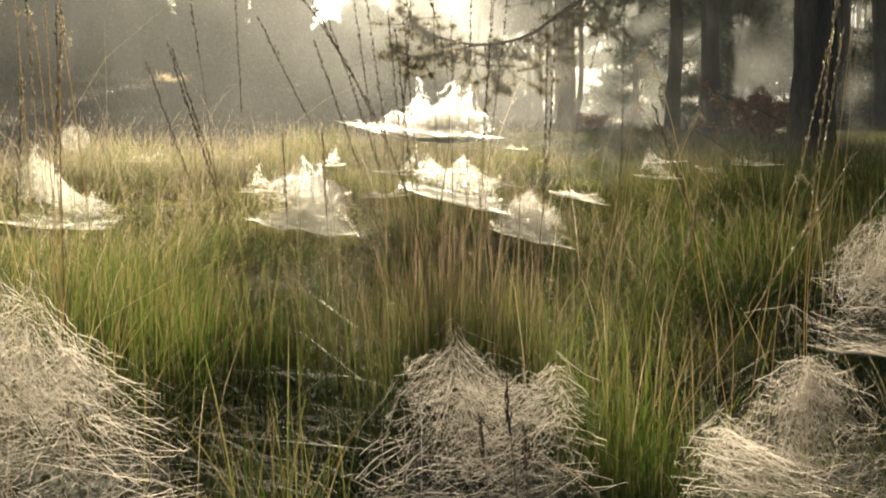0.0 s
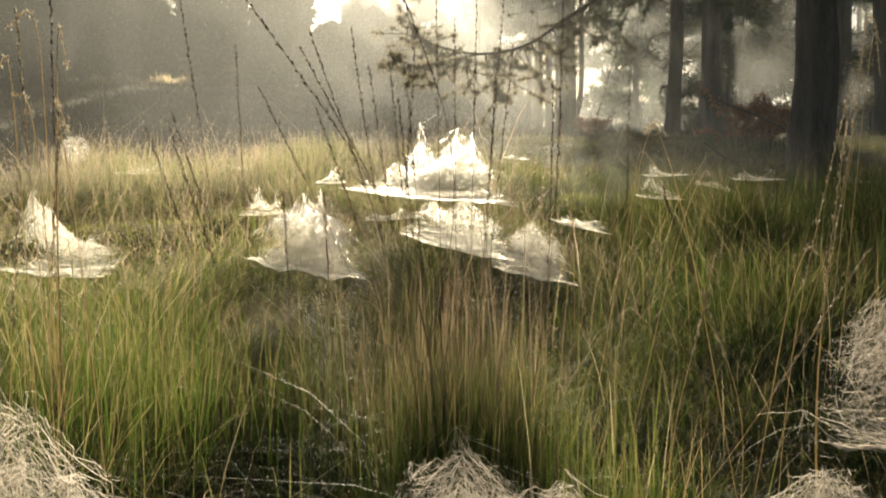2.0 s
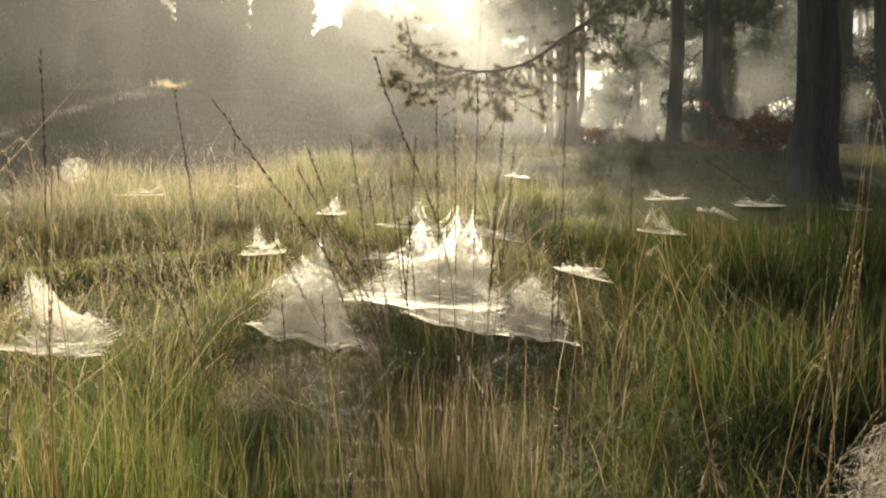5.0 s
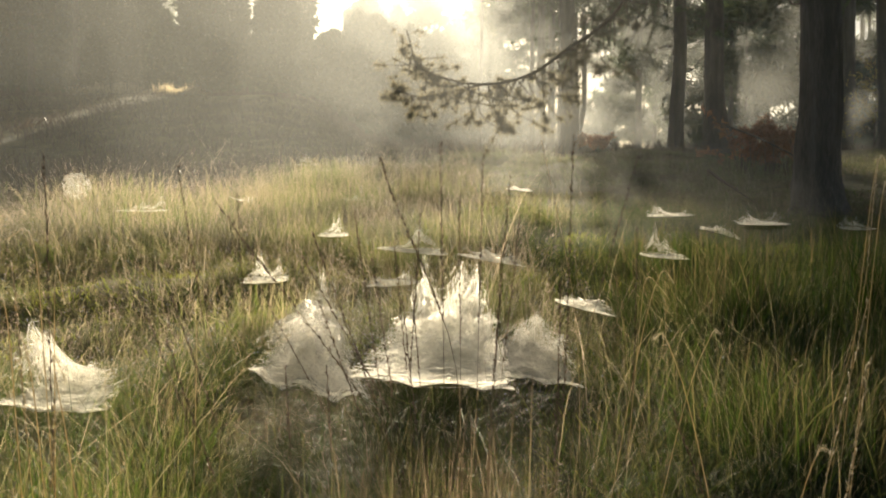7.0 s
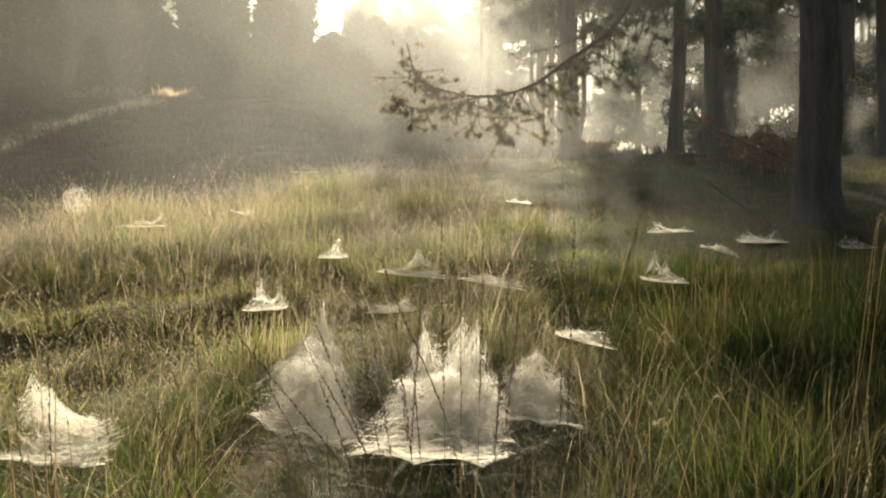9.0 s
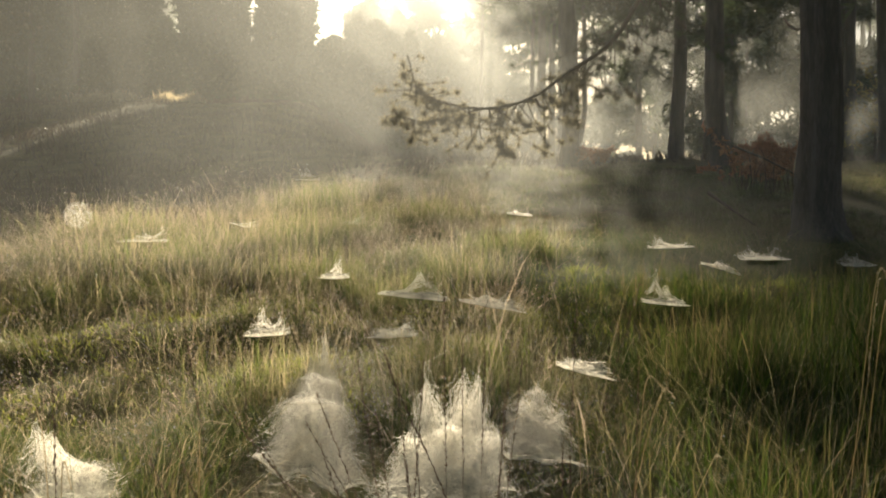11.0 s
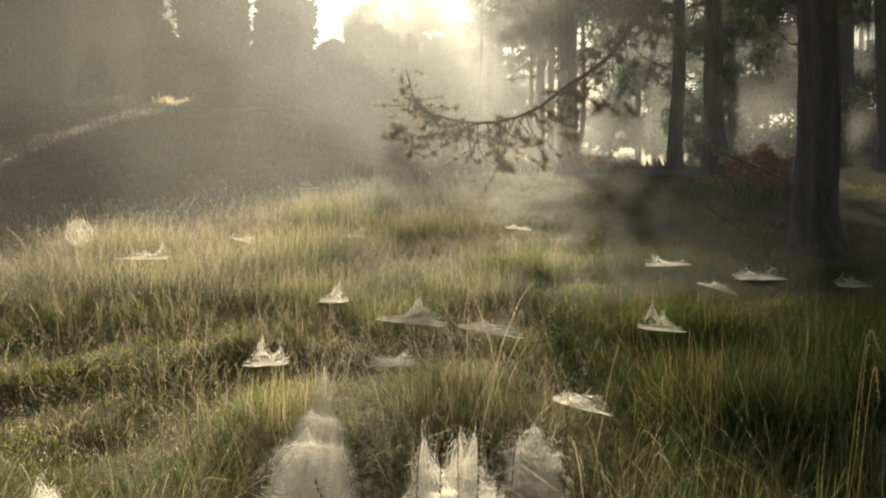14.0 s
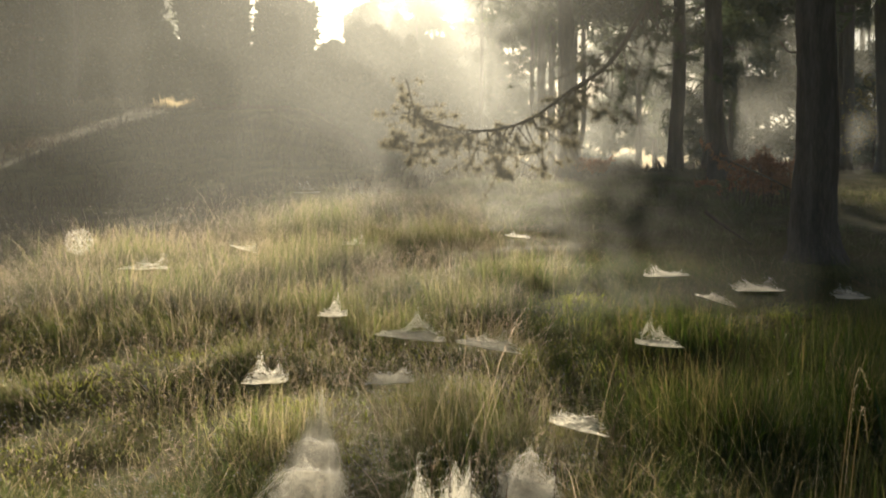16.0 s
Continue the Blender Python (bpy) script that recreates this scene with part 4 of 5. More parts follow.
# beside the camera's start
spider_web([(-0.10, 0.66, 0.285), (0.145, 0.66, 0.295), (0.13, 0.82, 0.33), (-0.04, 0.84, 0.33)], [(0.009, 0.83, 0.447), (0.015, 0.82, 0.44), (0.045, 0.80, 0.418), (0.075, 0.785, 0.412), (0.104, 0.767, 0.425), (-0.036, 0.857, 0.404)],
           "peaked web tent of tangled dewy threads over a grey sheet", 301, 130, 240, 0.00042, 0.02, MAT_FILM_THIN, 0.34, 7.0, silk=MAT_SILK_TAN_SHADED)
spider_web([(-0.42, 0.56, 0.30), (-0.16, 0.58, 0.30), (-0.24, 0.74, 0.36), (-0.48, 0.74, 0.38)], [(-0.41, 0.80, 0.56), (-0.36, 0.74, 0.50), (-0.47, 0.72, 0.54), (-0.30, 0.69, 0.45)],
           "large steep web of tangled dewy threads hung on grass", 302, 150, 240, 0.00042, 0.02, MAT_FILM_THIN, 0.45, 8.0, silk=MAT_SILK_TAN_SHADED)
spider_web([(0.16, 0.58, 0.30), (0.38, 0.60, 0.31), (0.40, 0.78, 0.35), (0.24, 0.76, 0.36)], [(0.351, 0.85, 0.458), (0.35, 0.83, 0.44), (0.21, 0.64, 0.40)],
           "peaked web of coarse dewy threads in shaded grass", 303, 120, 180, 0.00042, 0.02, MAT_FILM_THIN, 0.4, 7.5, silk=MAT_SILK_TAN_SHADED)
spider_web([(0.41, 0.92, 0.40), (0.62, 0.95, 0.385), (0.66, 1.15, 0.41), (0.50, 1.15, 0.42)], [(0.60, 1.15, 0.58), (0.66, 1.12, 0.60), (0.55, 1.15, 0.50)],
           "shaded web with a flat sheet and a tall tangle", 304, 130, 300, 0.00042, 0.015, MAT_FILM_THIN, 0.4, 7.0, silk=MAT_SILK_TAN_SHADED)
# on the stems of the upright tussock and beside it
spider_web([(-0.145, 1.27, 0.685), (0.085, 1.29, 0.665), (0.085, 1.74, 0.70), (-0.085, 1.72, 0.70)], [(0.058, 1.80, 0.838), (0.030, 1.78, 0.825), (-0.052, 1.80, 0.835), (-0.085, 1.58, 0.745), (0.0, 1.6, 0.765), (0.072, 1.6, 0.75)],
           "bright sunlit web crown strung between upright stems", 305, 1000, 800, 0.00042, 0.012, MAT_FILM, 0.18, 1.2)
spider_web([(-0.085, 1.78, 0.600), (0.140, 1.82, 0.545), (0.13, 2.12, 0.60), (-0.06, 2.12, 0.63)], [(0.05, 2.05, 0.70), (-0.03, 2.0, 0.69), (0.11, 2.0, 0.64)],
           "lower sunlit web sheet behind the upright stems", 309, 260, 500, 0.00045, 0.012, MAT_FILM, 0.2, 1.2)
spider_web([(-0.48, 2.05, 0.525), (-0.175, 1.92, 0.487), (-0.395, 3.02, 0.60), (-0.465, 3.02, 0.61)], [(-0.42, 2.95, 0.74), (-0.37, 2.26, 0.70), (-0.42, 2.20, 0.62), (-0.30, 2.25, 0.62), (-0.25, 2.12, 0.55), (-0.40, 2.55, 0.68)],
           "broad sunlit web draped over a grass hummock", 306, 460, 700, 0.00045, 0.012, MAT_FILM, 0.2, 2.0, 0.9)
spider_web([(0.14, 2.25, 0.50), (0.374, 2.35, 0.445), (0.33, 2.65, 0.54), (0.16, 2.65, 0.55)], [(0.27, 2.6, 0.632), (0.22, 2.55, 0.60), (0.33, 2.5, 0.57)],
           "half-lit web with a wavy lower edge in the grass", 307, 320, 400, 0.00045, 0.012, MAT_FILM, 0.25, 1.6, 0.45)
spider_web([(-0.94, 1.78, 0.53), (-0.71, 1.78, 0.515), (-0.74, 2.0, 0.55), (-0.92, 2.0, 0.56)], [(-0.885, 1.864, 0.70), (-0.86, 1.87, 0.68), (-0.78, 1.9, 0.60)],
           "pointed pale web in sunlit grass", 308, 360, 400, 0.00045, 0.015, MAT_FILM, 0.25, 1.6, 0.55)
# small hammocks on the slope
small_web(-0.585, 4.46, 0.80, 0.15, 0.14, 0.14, "small pale hammock web on the grass", 321, 0.0)
small_web(1.02, 4.0, 0.715, 0.21, 0.13, 0.20, "small pale hammock web on the grass", 322, -0.08)
small_web(1.98, 5.32, 0.85, 0.30, 0.2, 0.10, "small pale hammock web on the grass", 323, 0.0)
small_web(2.46, 5.1, 0.825, 0.20, 0.15, 0.10, "small pale hammock web on the grass", 324, 0.0)
small_web(1.67, 5.2, 0.80, 0.22, 0.14, 0.06, "small pale hammock web on the grass", 325, -0.35)
small_web(0.21, 4.03, 0.70, 0.30, 0.16, 0.10, "small pale hammock web on the grass", 326, -0.18)
small_web(-0.16, 4.1, 0.735, 0.32, 0.18, 0.18, "small pale hammock web on the grass", 327, -0.1)
small_web(-0.86, 8.05, 1.04, 0.22, 0.2, 0.16, "small pale hammock web on the grass", 328, 0.0)
small_web(0.47, 2.9, 0.60, 0.19, 0.16, 0.05, "small pale hammock web on the grass", 329, -0.25)
small_web(-0.23, 3.6, 0.62, 0.20, 0.16, 0.08, "small pale hammock web on the grass", 330, 0.05)
small_web(-0.74, 3.5, 0.64, 0.18, 0.14, 0.15, "small pale hammock web on the grass", 331, 0.05)
small_web(1.55, 5.9, 0.90, 0.30, 0.16, 0.10, "small pale hammock web on the grass", 332, 0.03)
small_web(-1.75, 7.4, 1.02, 0.22, 0.2, 0.08, "small pale hammock web on the grass", 333, -0.3)
small_web(-2.06, 12.8, 1.63, 0.36, 0.25, 0.30, "small pale hammock web on the grass", 334, 0.0)
small_web(0.66, 7.6, 1.12, 0.22, 0.15, 0.06, "small pale hammock web on the grass", 335, -0.1)
small_web(-2.2, 6.2, 0.93, 0.35, 0.2, 0.14, "small pale hammock web on the grass", 336, 0.0)


def orb_web(x, y, z, radius):
    r = np.random.default_rng(341)
    t = thing("orb_web", "round spoked spider web glowing in the sun", "spider web", at=(x, y, z))
    k = 22
    a = np.linspace(0, 6.283, k, endpoint=False) + r.normal(0, 0.05, k)
    ends = np.stack([radius * 1.1 * np.cos(a), 0.02 * np.cos(a), radius * 1.1 * np.sin(a)], 1)
    v, q = threads(np.zeros((k, 3)), ends, r, 0.0016)
    part("spokes", mesh_from("spokes", v, q, MAT_SILK), t)
    pieces = []
    for rad in np.linspace(0.15, 1.0, 17) * radius:
        p = np.stack([rad * np.cos(a), 0.02 * rad / radius * np.cos(a), rad * np.sin(a)], 1)
        pieces.append(threads(p, np.roll(p, -1, axis=0), r, 0.0018))
    v, q = join(pieces)
    part("spiral", mesh_from("spiral", v, q, MAT_SILK), t)


orb_web(-2.78, 6.49, 1.12, 0.10)


# ---- grass ----
def scatter(n, y0, y1, power, r):
    """Positions inside the wedge that opens away from the camera."""
    y = y0 + (y1 - y0) * r.uniform(0, 1, n) ** power
    return r.uniform(-1, 1, n) * (0.62 * y + 0.45), y


def tall(x, y):
    """How high the grass stands here."""
    h = 0.25 - 0.05 * smoothstep(2.4, 3.2, y) + 0.10 * wave_noise(x, y, 1.6, 9) + 0.07 * wave_noise(x, y, 4.5, 10)
    h = h + 0.08 * smoothstep(0.1, -0.6, x) * smoothstep(2.2, 1.4, y)
    h = h - 0.06 * smoothstep(-0.6, -1.3, x) * smoothstep(2.0, 2.6, y) * smoothstep(5.5, 4.0, y)
    h = h - 0.09 * smoothstep(-0.5, -0.3, x) * smoothstep(2.4, 1.8, y)
    # lower growth before the sheet webs
    h = h - (0.11 * np.exp(-((x + 0.28) / 0.2) ** 2) + 0.05 * np.exp(-((x - 0.22) / 0.12) ** 2)) * smoothstep(0.9, 1.2, y) * smoothstep(2.2, 1.9, y)
    return np.clip(h, 0.09, 0.5)


def below_webs(x, y, top):
    """Grass is held down under the webs."""
    uneven = 0.5 + 0.5 * np.sin(91.7 * x + 57.3 * y + 13.0 * np.sin(211.0 * x - 143.0 * y))
    for wx, wy, wz, rx, ry in WEB_SPOTS:
        near = smoothstep(1.5, 0.9, np.hypot((x - wx) / rx, (y - wy) / ry))
        top = np.where(near > 0, np.minimum(top, near * (wz - 0.015 - 0.16 * uneven) + (1 - near) * np.maximum(top, wz)), top)
    return top


def grass_field(name, n, y0, y1, width, k, spread, material, label, hs=1.0, lean=0.32, segs=3, seed=1, keep=None, power=0.62, flop=0.5, patchy=False, flopped=0.12):
    """Blades in tussocks: each tussock has its own height, and its blades arch outwards from its middle."""
    r = np.random.default_rng(seed)
    m = max(1, n // k)
    cx, cy = scatter(m, y0, y1, power, r)
    idx = r.integers(0, m, n)
    s = spread * r.uniform(0.5, 1.5, m)[idx]
    ox, oy = r.normal(0, 1, n) * s, r.normal(0, 1, n) * s
    x, y = cx[idx] + ox, cy[idx] + oy
    hm = r.uniform(0.4, 1.5, m)[idx]
    out = np.arctan2(oy, ox) + r.normal(0, 0.8, n)
    tilt = r.normal(0, 0.36, (m, 2))[idx]
    if patchy:
        # worn hollows where little grows
        hollow = smoothstep(0.05, 0.32, wave_noise(x, y, 4.2, 77) + 0.5 * wave_noise(x, y, 9.0, 78))
        kept = r.uniform(0, 1, n) > 0.6 * hollow
        first = keep
        keep = (lambda px, py: kept) if first is None else (lambda px, py: kept & first(px, py))
    if keep is not None:
        ok = keep(x, y)
        x, y, hm, out, tilt = x[ok], y[ok], hm[ok], out[ok], tilt[ok]
    n = len(x)
    h = tall(x, y) * r.uniform(0.35, 1.3, n) * hm * hs
    z = ground(x, y)
    h = np.maximum(0.03, below_webs(x, y, z + h) - z)
    base = np.stack([x, y, z - 0.01], 1)
    l = np.abs(r.normal(0, lean, n)) + lean * 0.25
    l = np.where(r.uniform(0, 1, n) < flopped, l + flop, l)
    d = np.stack([(np.cos(out) * l + tilt[:, 0] - 0.04) * h, (np.sin(out) * l + tilt[:, 1] - 0.05) * h, np.zeros(n)], 1)
    up = np.stack([np.zeros(n), np.zeros(n), h], 1)
    drop = np.clip(1.05 - 0.55 * l ** 2, 0.2, 1)
    top = base + d + up * drop[:, None]
    mid = base + d * 0.28 + up * 0.72
    b = out + np.pi / 2 + r.normal(0, 0.8, n)
    side = np.stack([np.cos(b), np.sin(b), np.zeros(n)], 1)
    v, q, t, al = strips(base, top, mid, width * r.uniform(0.5, 1.35, n), side, segs)
    tagged(new(name, mesh_from(name, v, [q, t], material, al)), label, "grass", kind="stuff")
    return top


def clear(x, y):
    return (y > 0.55) & (np.hypot(x, y) > 0.55)


def grassy(x, y):
    return y < 8.4 + 1.0 * wave_noise(x, y, 0.9, 31) + 5.0 * np.exp(-((x + 1.9) / 1.1) ** 2) + 5.5 * smoothstep(-1.6, 0.4, x) + 2 * smoothstep(1.5, 4, x)


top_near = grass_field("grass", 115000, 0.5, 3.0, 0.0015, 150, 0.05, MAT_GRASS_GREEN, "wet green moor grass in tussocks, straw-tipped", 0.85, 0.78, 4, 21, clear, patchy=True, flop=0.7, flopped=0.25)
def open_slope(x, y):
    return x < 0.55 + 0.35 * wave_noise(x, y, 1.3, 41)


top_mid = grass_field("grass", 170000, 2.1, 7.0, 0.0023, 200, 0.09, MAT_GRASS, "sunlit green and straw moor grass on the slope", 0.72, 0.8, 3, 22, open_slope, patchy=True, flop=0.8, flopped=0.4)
# beyond the shade's edge: greener grass with the pines' shade in its colour
grass_field("grass", 110000, 2.4, 7.4, 0.0028, 200, 0.12, MAT_GRASS_GREEN, "lush green grass under the pines, darkened for their shade", 0.9, 0.75, 3, 42, lambda x, y: ~open_slope(x, y), patchy=True, flop=0.8, flopped=0.3)
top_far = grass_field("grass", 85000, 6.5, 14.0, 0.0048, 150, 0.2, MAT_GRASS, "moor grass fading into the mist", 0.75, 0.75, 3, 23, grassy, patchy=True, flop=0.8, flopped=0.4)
grass_field("heather", 58000, 8.5, 34.0, 0.022, 60, 0.35, MAT_HEATHER, "dark heather on the shaded bank", 1.0, 0.4, 2, 24, lambda x, y: ~grassy(x, y), 0.8)
grass_field("straw", 3500, 0.6, 3.5, 0.0011, 9, 0.1, MAT_STRAW, "thin bleached grass stalks among the green", 1.05, 0.55, 4, 25, lambda x, y: clear(x, y) & open_slope(x, y))
grass_field("straw", 3500, 0.7, 3.5, 0.0013, 9, 0.15, MAT_STRAW, "bent and fallen bleached stalks crossing the tussocks", 1.5, 0.9, 4, 30, clear)
grass_field("straw", 16000, 3.0, 13.0, 0.0026, 14, 0.2, MAT_STRAW, "bleached grass stalks on the slope", 1.15, 0.8, 3, 26, lambda x, y: grassy(x, y) & open_slope(x, y))
grass_field("thatch", 46000, 0.6, 9.5, 0.0032, 100, 0.2, MAT_THATCH, "flattened brown dead grass in the hollows", 0.42, 1.0, 2, 28)
tops = grass_field("bent_grass", 30000, 1.8, 11.5, 0.0021, 24, 0.16, MAT_PANICLE, "fine pinkish bent grass stems with airy heads", 1.5, 0.85, 4, 29, lambda x, y: grassy(x, y) & (x < 0.5))
rh = np.random.default_rng(95)
tops = tops[rh.uniform(0, 1, len(tops)) < 0.5]
tops = np.concatenate([tops + np.array([0.0, 0.0, -k]) + rh.normal(0, 0.004 + 0.14 * k, (len(tops), 3)) for k in (0.0, 0.01, 0.02, 0.03, 0.042, 0.055, 0.07)])
hv, hf = leaf_cards(tops, 0.013, rh, 1.0, 0.13, 2, -0.6)
tagged(new("bent_grass_heads", mesh_from("bent_grass_heads", hv, hf, MAT_PANICLE_HEAD)), "airy pinkish seed heads of bent grass", "grass", kind="stuff")
grass_field("moss", 42000, 1.2, 6.0, 0.007, 300, 0.16, MAT_MOSS, "yellow-green moss cushions between the grass", 0.22, 0.5, 2, 27)


def tussock(x, y, n, spread, h, width, material, label, seed, lean=0.2):
    r = np.random.default_rng(seed)
    bx, by = r.normal(0, spread, n), r.normal(0, spread, n)
    t = thing("grass_tussock", label, "grass", at=(x, y, float(ground(x, y))))
    hh = h * r.uniform(0.55, 1.1, n)
    foot = float(ground(x, y))
    hh = np.maximum(0.04, below_webs(x + bx, y + by, foot + hh) - foot)
    me, _ = blades_mesh("blades", bx, by, hh, width * r.uniform(0.6, 1.3, n), material, lean, 0.4, 4, (0, 0), r, np.zeros(n) - 0.02)
    part("foliage", me, t, kind="stuff")
    for k in range(26):
        # single stout blades that stand out from the rest
        one, _ = blades_mesh("blade", np.array([bx[k]]), np.array([by[k]]), np.array([h * r.uniform(0.9, 1.25)]), np.array([width * 1.5]), material, lean * 1.3, 0.4, 5, (0, 0), r, np.zeros(1) - 0.02)
        part("blade", one, t)
    return t


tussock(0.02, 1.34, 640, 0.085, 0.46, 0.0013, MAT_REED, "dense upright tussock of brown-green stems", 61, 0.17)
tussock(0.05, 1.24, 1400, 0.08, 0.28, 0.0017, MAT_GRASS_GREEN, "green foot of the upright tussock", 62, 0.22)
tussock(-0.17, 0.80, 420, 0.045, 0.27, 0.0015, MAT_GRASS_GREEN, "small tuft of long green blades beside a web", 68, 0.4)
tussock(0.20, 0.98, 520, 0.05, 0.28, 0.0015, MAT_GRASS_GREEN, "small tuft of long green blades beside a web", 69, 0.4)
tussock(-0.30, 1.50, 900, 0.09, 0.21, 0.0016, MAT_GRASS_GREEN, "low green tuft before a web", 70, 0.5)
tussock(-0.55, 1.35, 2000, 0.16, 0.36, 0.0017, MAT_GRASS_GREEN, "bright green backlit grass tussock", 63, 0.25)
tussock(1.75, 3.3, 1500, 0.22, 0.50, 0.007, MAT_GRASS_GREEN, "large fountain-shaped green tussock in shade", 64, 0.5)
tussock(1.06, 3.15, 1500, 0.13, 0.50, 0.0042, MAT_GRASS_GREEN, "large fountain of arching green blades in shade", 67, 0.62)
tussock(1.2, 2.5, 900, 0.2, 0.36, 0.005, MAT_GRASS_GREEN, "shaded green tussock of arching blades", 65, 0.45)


# the heath goes on all round
rs = np.random.default_rng(660)
sx, sy = rs.uniform(-14, 12, 60000), rs.uniform(-9, 13, 60000)
beside = (np.abs(sx) > 0.62 * sy + 0.5) & (np.hypot(sx, sy) > 0.8)
sx, sy = sx[beside], sy[beside]
sx, sy = sx + 0.06 * wave_noise(sx, sy, 9.0, 12), sy + 0.06 * wave_noise(sx, sy, 9.0, 14)
side_grass, _ = blades_mesh("grass", sx, sy, tall(sx, sy) * rs.uniform(0.5, 1.3, len(sx)), rs.uniform(0.008, 0.022, len(sx)), MAT_GRASS, 0.5, 0.4, 2, (0, 0), rs)
tagged(new("grass", side_grass), "moor grass of the open heath round about", "grass", kind="stuff")

# hummocks on the slope
for k, (x, y, h, spread, n) in enumerate(((-1.35, 6.6, 0.42, 0.26, 1100), (-1.0, 7.5, 0.40, 0.26, 1000), (-0.85, 5.5, 0.34, 0.2, 900), (-1.95, 5.8, 0.36, 0.24, 1000), (-0.35, 5.1, 0.30, 0.2, 800), (0.15, 5.7, 0.32, 0.22, 800),
                                          (0.55, 6.5, 0.32, 0.24, 800), (-2.7, 7.1, 0.40, 0.3, 1000), (-0.62, 3.3, 0.30, 0.16, 800), (0.05, 3.2, 0.34, 0.17, 900), (-0.2, 8.6, 0.38, 0.3, 900), (-1.3, 9.3, 0.45, 0.3, 900))):
    tussock(x, y, n, spread, h, 0.0016 + 0.0004 * y, MAT_GRASS, "sunlit tussock of green and straw moor grass", 600 + k, 0.8)
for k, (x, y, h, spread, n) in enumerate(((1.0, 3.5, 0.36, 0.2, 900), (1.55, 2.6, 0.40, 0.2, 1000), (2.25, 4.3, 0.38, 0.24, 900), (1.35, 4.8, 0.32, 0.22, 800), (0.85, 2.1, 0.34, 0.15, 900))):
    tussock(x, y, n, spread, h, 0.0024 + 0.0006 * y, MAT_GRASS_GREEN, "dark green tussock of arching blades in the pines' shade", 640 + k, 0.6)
# pale tufts along the bank's edge
rr = np.random.default_rng(655)
rx = rr.uniform(-11.4, -7.4, 2600)
ry = 26.4 + rr.normal(0, 0.35, 2600) + 0.7 * wave_noise(rx, rx, 3.0, 8)
ridge, _ = blades_mesh("ridge_grass", rx, ry, rr.uniform(0.12, 0.45, 2600) * np.clip(0.8 + 0.9 * wave_noise(rx, ry, 4.0, 7), 0.2, 1.5), np.full(2600, 0.03), MAT_STRAW, 0.5, 0.4, 3, (0, 0), rr)
tagged(new("ridge_grass", ridge), "pale dry grass along the edge of the bank", "grass", kind="stuff")


# ---- dew ----
def dew_drops(name, spots, size, seed, label):
    """Beads of water: small octahedra rounded once."""
    r = np.random.default_rng(seed)
    bm = bmesh.new()
    bmesh.ops.create_icosphere(bm, subdivisions=1, radius=1.0)
    v0 = np.array([v.co[:] for v in bm.verts])
    f0 = np.array([[v.index for v in f.verts] for f in bm.faces])
    bm.free()
    n = len(spots)
    k = size * r.uniform(0.5, 1.4, n)
    v = (spots[:, None] + v0[None] * k[:, None, None]).reshape(-1, 3)
    f = (f0[None] + (np.arange(n) * len(v0))[:, None, None]).reshape(-1, 3)
    tagged(new(name, mesh_from(name, v, f, MAT_DEW, smooth=True)), label, "dew", kind="stuff")


rd = np.random.default_rng(91)
dew_drops("dew", top_near[rd.integers(0, len(top_near), 6000)], 0.0009, 92, "bright beads of dew on the grass tips")
dew_drops("dew", top_mid[rd.integers(0, len(top_mid), 8000)], 0.0030, 93, "glinting dew on the slope's grass")


# ---- bracken, sticks ----
def bracken(x, y, seed, n, h, label):
    r = np.random.default_rng(seed)
    t = thing("bracken", label, "fern", "rusty bracken under the pines", at=on_ground(x, y))
    stems, leaf = [], []
    for k in range(n):
        a, L = r.uniform(0, 6.283), h * r.uniform(0.6, 1.15)
        d = np.array([math.cos(a), math.sin(a), 0]) * L * r.uniform(0.2, 0.75)
        p0 = np.array([r.normal(0, 0.14), r.normal(0, 0.14), 0])
        p = bezier([p0, p0 + d * 0.35 + (0, 0, L * 0.6), p0 + d + (0, 0, L * r.uniform(0.6, 0.95))], 10)
        stems.append(tube(p, np.linspace(0.006, 0.002, 10), 4, 0, r))
        for i in range(3, 10):
            leaf.append(np.repeat(p[i][None], 4, 0) + r.normal(0, 0.02, (4, 3)))
    v, q = join(stems)
    part("stems", mesh_from("stems", v, q, MAT_TWIG), t, kind="stuff")
    v, f = leaf_cards(np.concatenate(leaf), 0.075, r, 1.0, 0.28, 3, 0.35)
    part("fronds", mesh_from("fronds", v, f, MAT_BRACKEN), t, "withered rust-red fronds", "stuff")


bracken(3.92, 11.0, 401, 22, 0.85, "clump of withered rust-red bracken beside a pine")
bracken(4.35, 11.2, 402, 22, 0.85, "clump of withered rust-red bracken beside a pine")
bracken(2.6, 14.6, 403, 14, 0.35, "low rusty bracken on the crest")


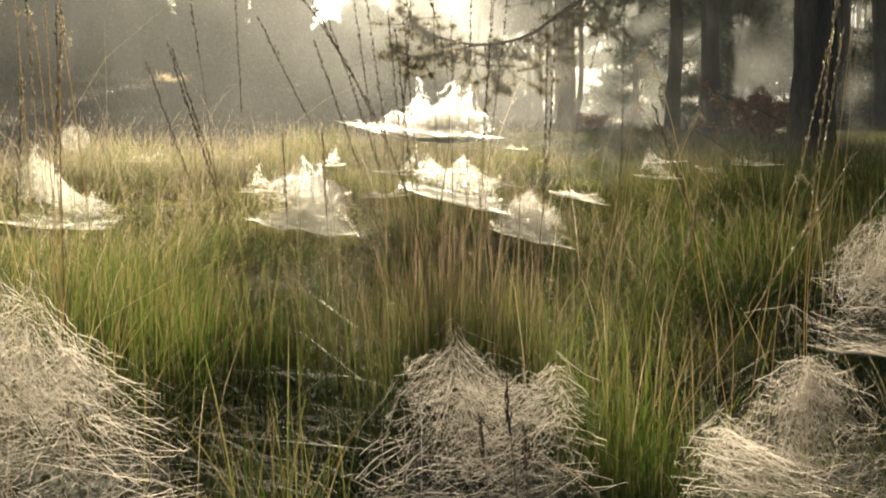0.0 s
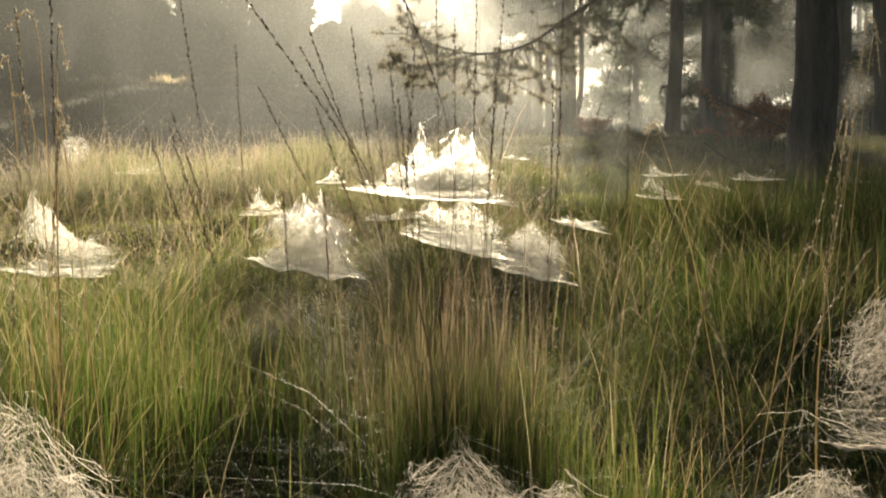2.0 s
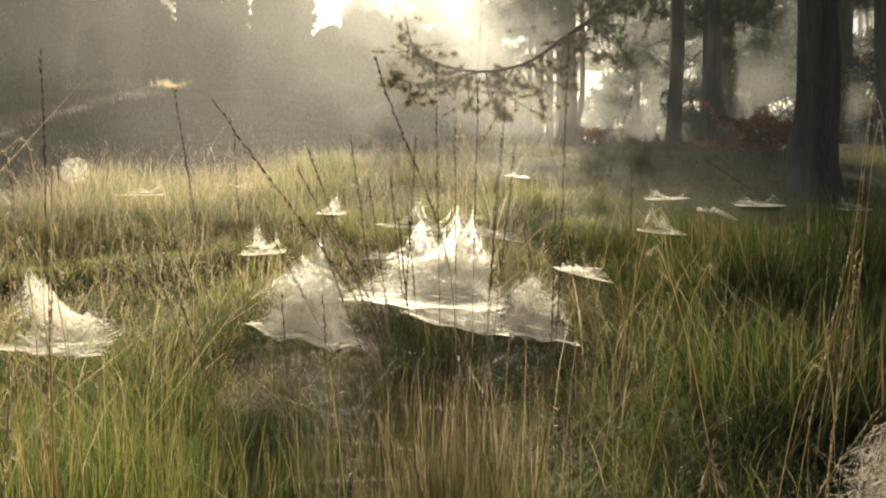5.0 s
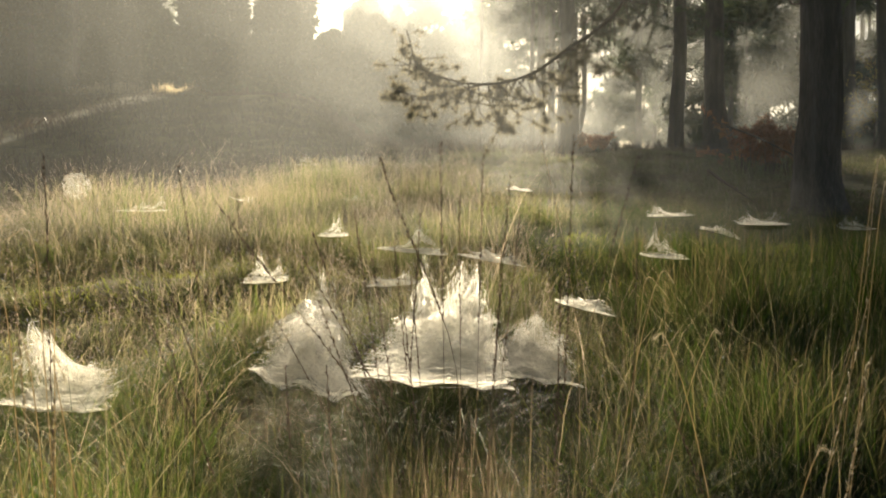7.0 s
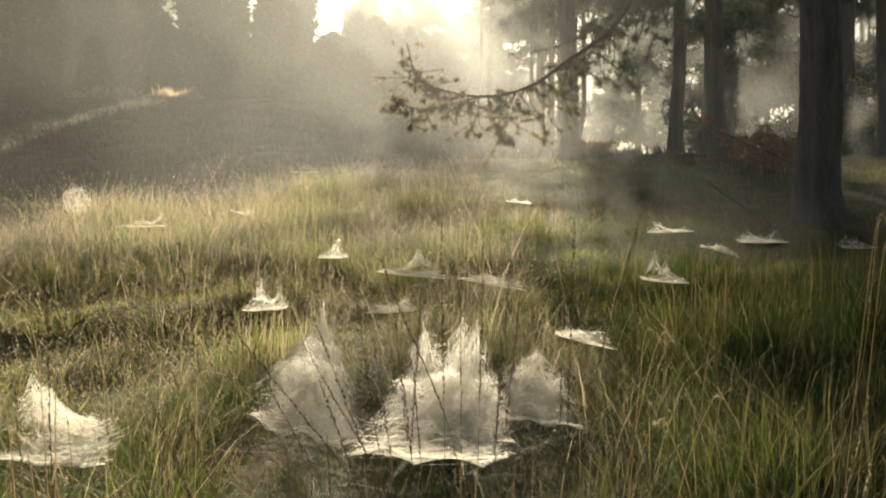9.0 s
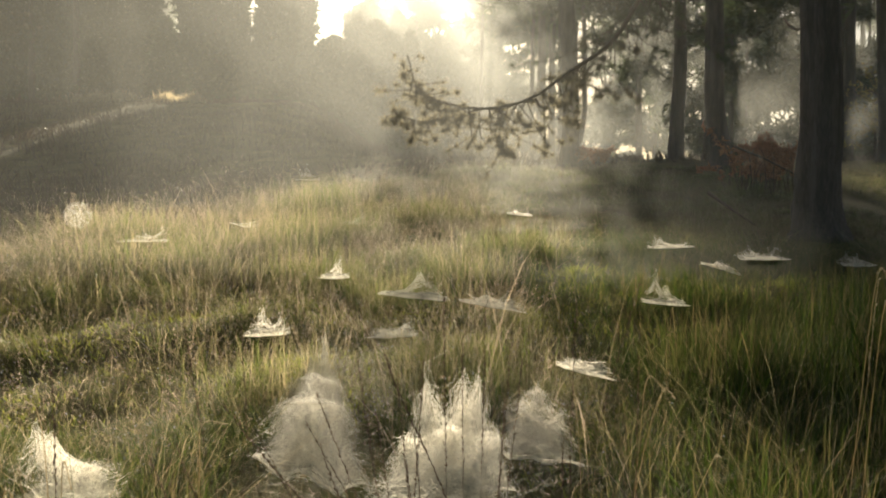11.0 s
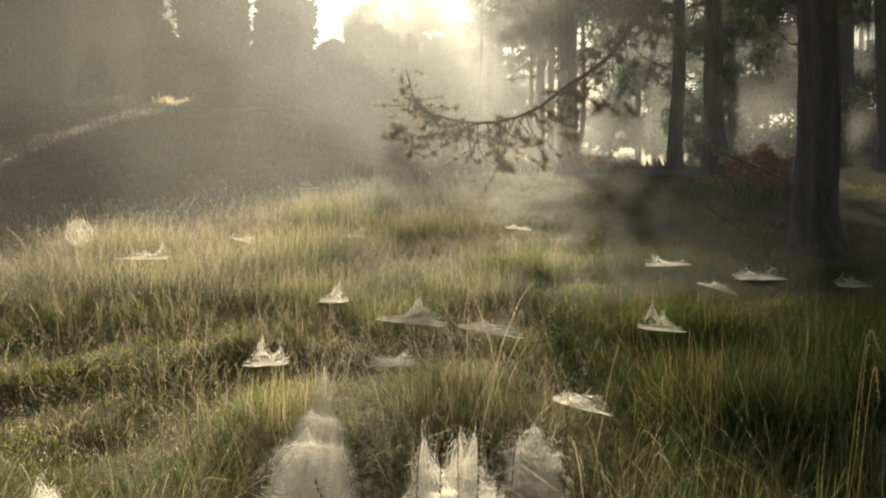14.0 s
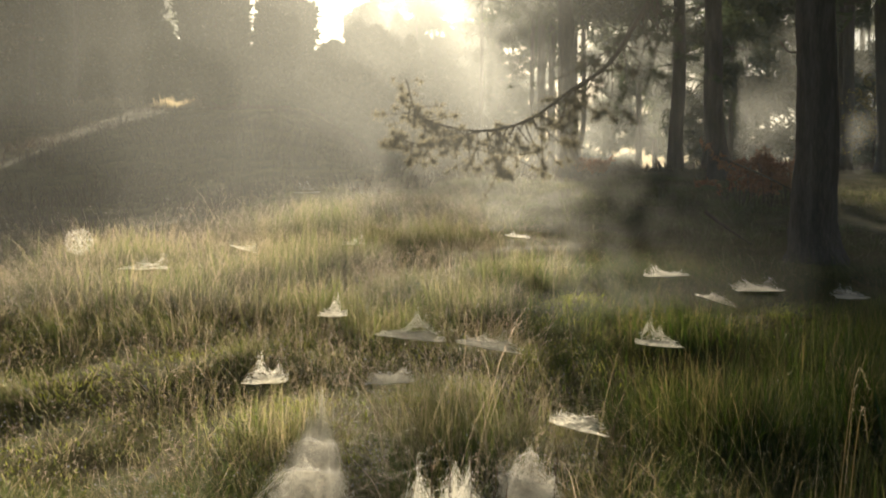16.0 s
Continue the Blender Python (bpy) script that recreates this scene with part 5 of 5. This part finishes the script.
def stick(pts, r0, seed, label):
    r = np.random.default_rng(seed)
    p = bezier(pts, 14)
    v, q = tube(p - p[0], np.linspace(r0, r0 * 0.4, 14), 7, 0.08, r)
    ob = new("fallen_branch", mesh_from("fallen_branch", v, q, MAT_TWIG, smooth=True))
    ob.location = p[0]
    tagged(ob, label, "branch")


stick([(2.60, 8.5, 1.34), (2.70, 8.4, 1.24), (2.80, 8.3, 1.15), (3.0, 8.3, 1.02)], 0.018, 411, "short dead branch sticking out of shaded grass")
stick([(3.35, 10.4, 2.0), (3.9, 10.3, 1.75), (4.6, 10.2, 1.35)], 0.014, 412, "thin dead branch leaning through bracken")


def leafy_sapling(x, y, height, seed, label):
    """A thin young broadleaf: stem, forked twigs and small yellowing leaves."""
    r = np.random.default_rng(seed)
    t = thing("sapling", label, "tree", at=on_ground(x, y))
    stem = bezier([(0, 0, -0.1), (0.05, 0, height * 0.5), (0.0, 0.05, height)], 12)
    v, q = tube(stem, np.linspace(0.03, 0.006, 12), 6, 0.05, r)
    part("stem", mesh_from("stem", v, q, MAT_TWIG, smooth=True), t)
    wood, cs = [], []
    for k in range(34):
        p0 = stem[int(r.uniform(3, 11))]
        a, L = r.uniform(0, 6.283), r.uniform(0.3, 0.95)
        d = np.array([math.cos(a), math.sin(a), r.uniform(0.0, 0.8)]) * L
        p = bezier([p0, p0 + d * 0.5 + (0, 0, 0.05), p0 + d], 6)
        wood.append(tube(p, np.linspace(0.008, 0.002, 6), 4, 0, r))
        f = r.uniform(0.25, 1.05, 16)
        cs.append(p0 + d * f[:, None] + r.normal(0, 0.07, (16, 3)))
    v, q = join(wood)
    part("twigs", mesh_from("twigs", v, q, MAT_TWIG), t, kind="stuff")
    v, f = leaf_cards(np.concatenate(cs), 0.075, r, 1.0, 0.6, 2, 0.4)
    part("leaves", mesh_from("leaves", v, f, MAT_YELLOW_LEAF), t, "small yellowing leaves", "stuff")


leafy_sapling(9.9, 19.8, 2.4, 421, "young broadleaf tree with yellowing leaves in the dim wood")
leafy_sapling(10.9, 20.6, 2.1, 422, "young broadleaf tree with yellowing leaves in the dim wood")
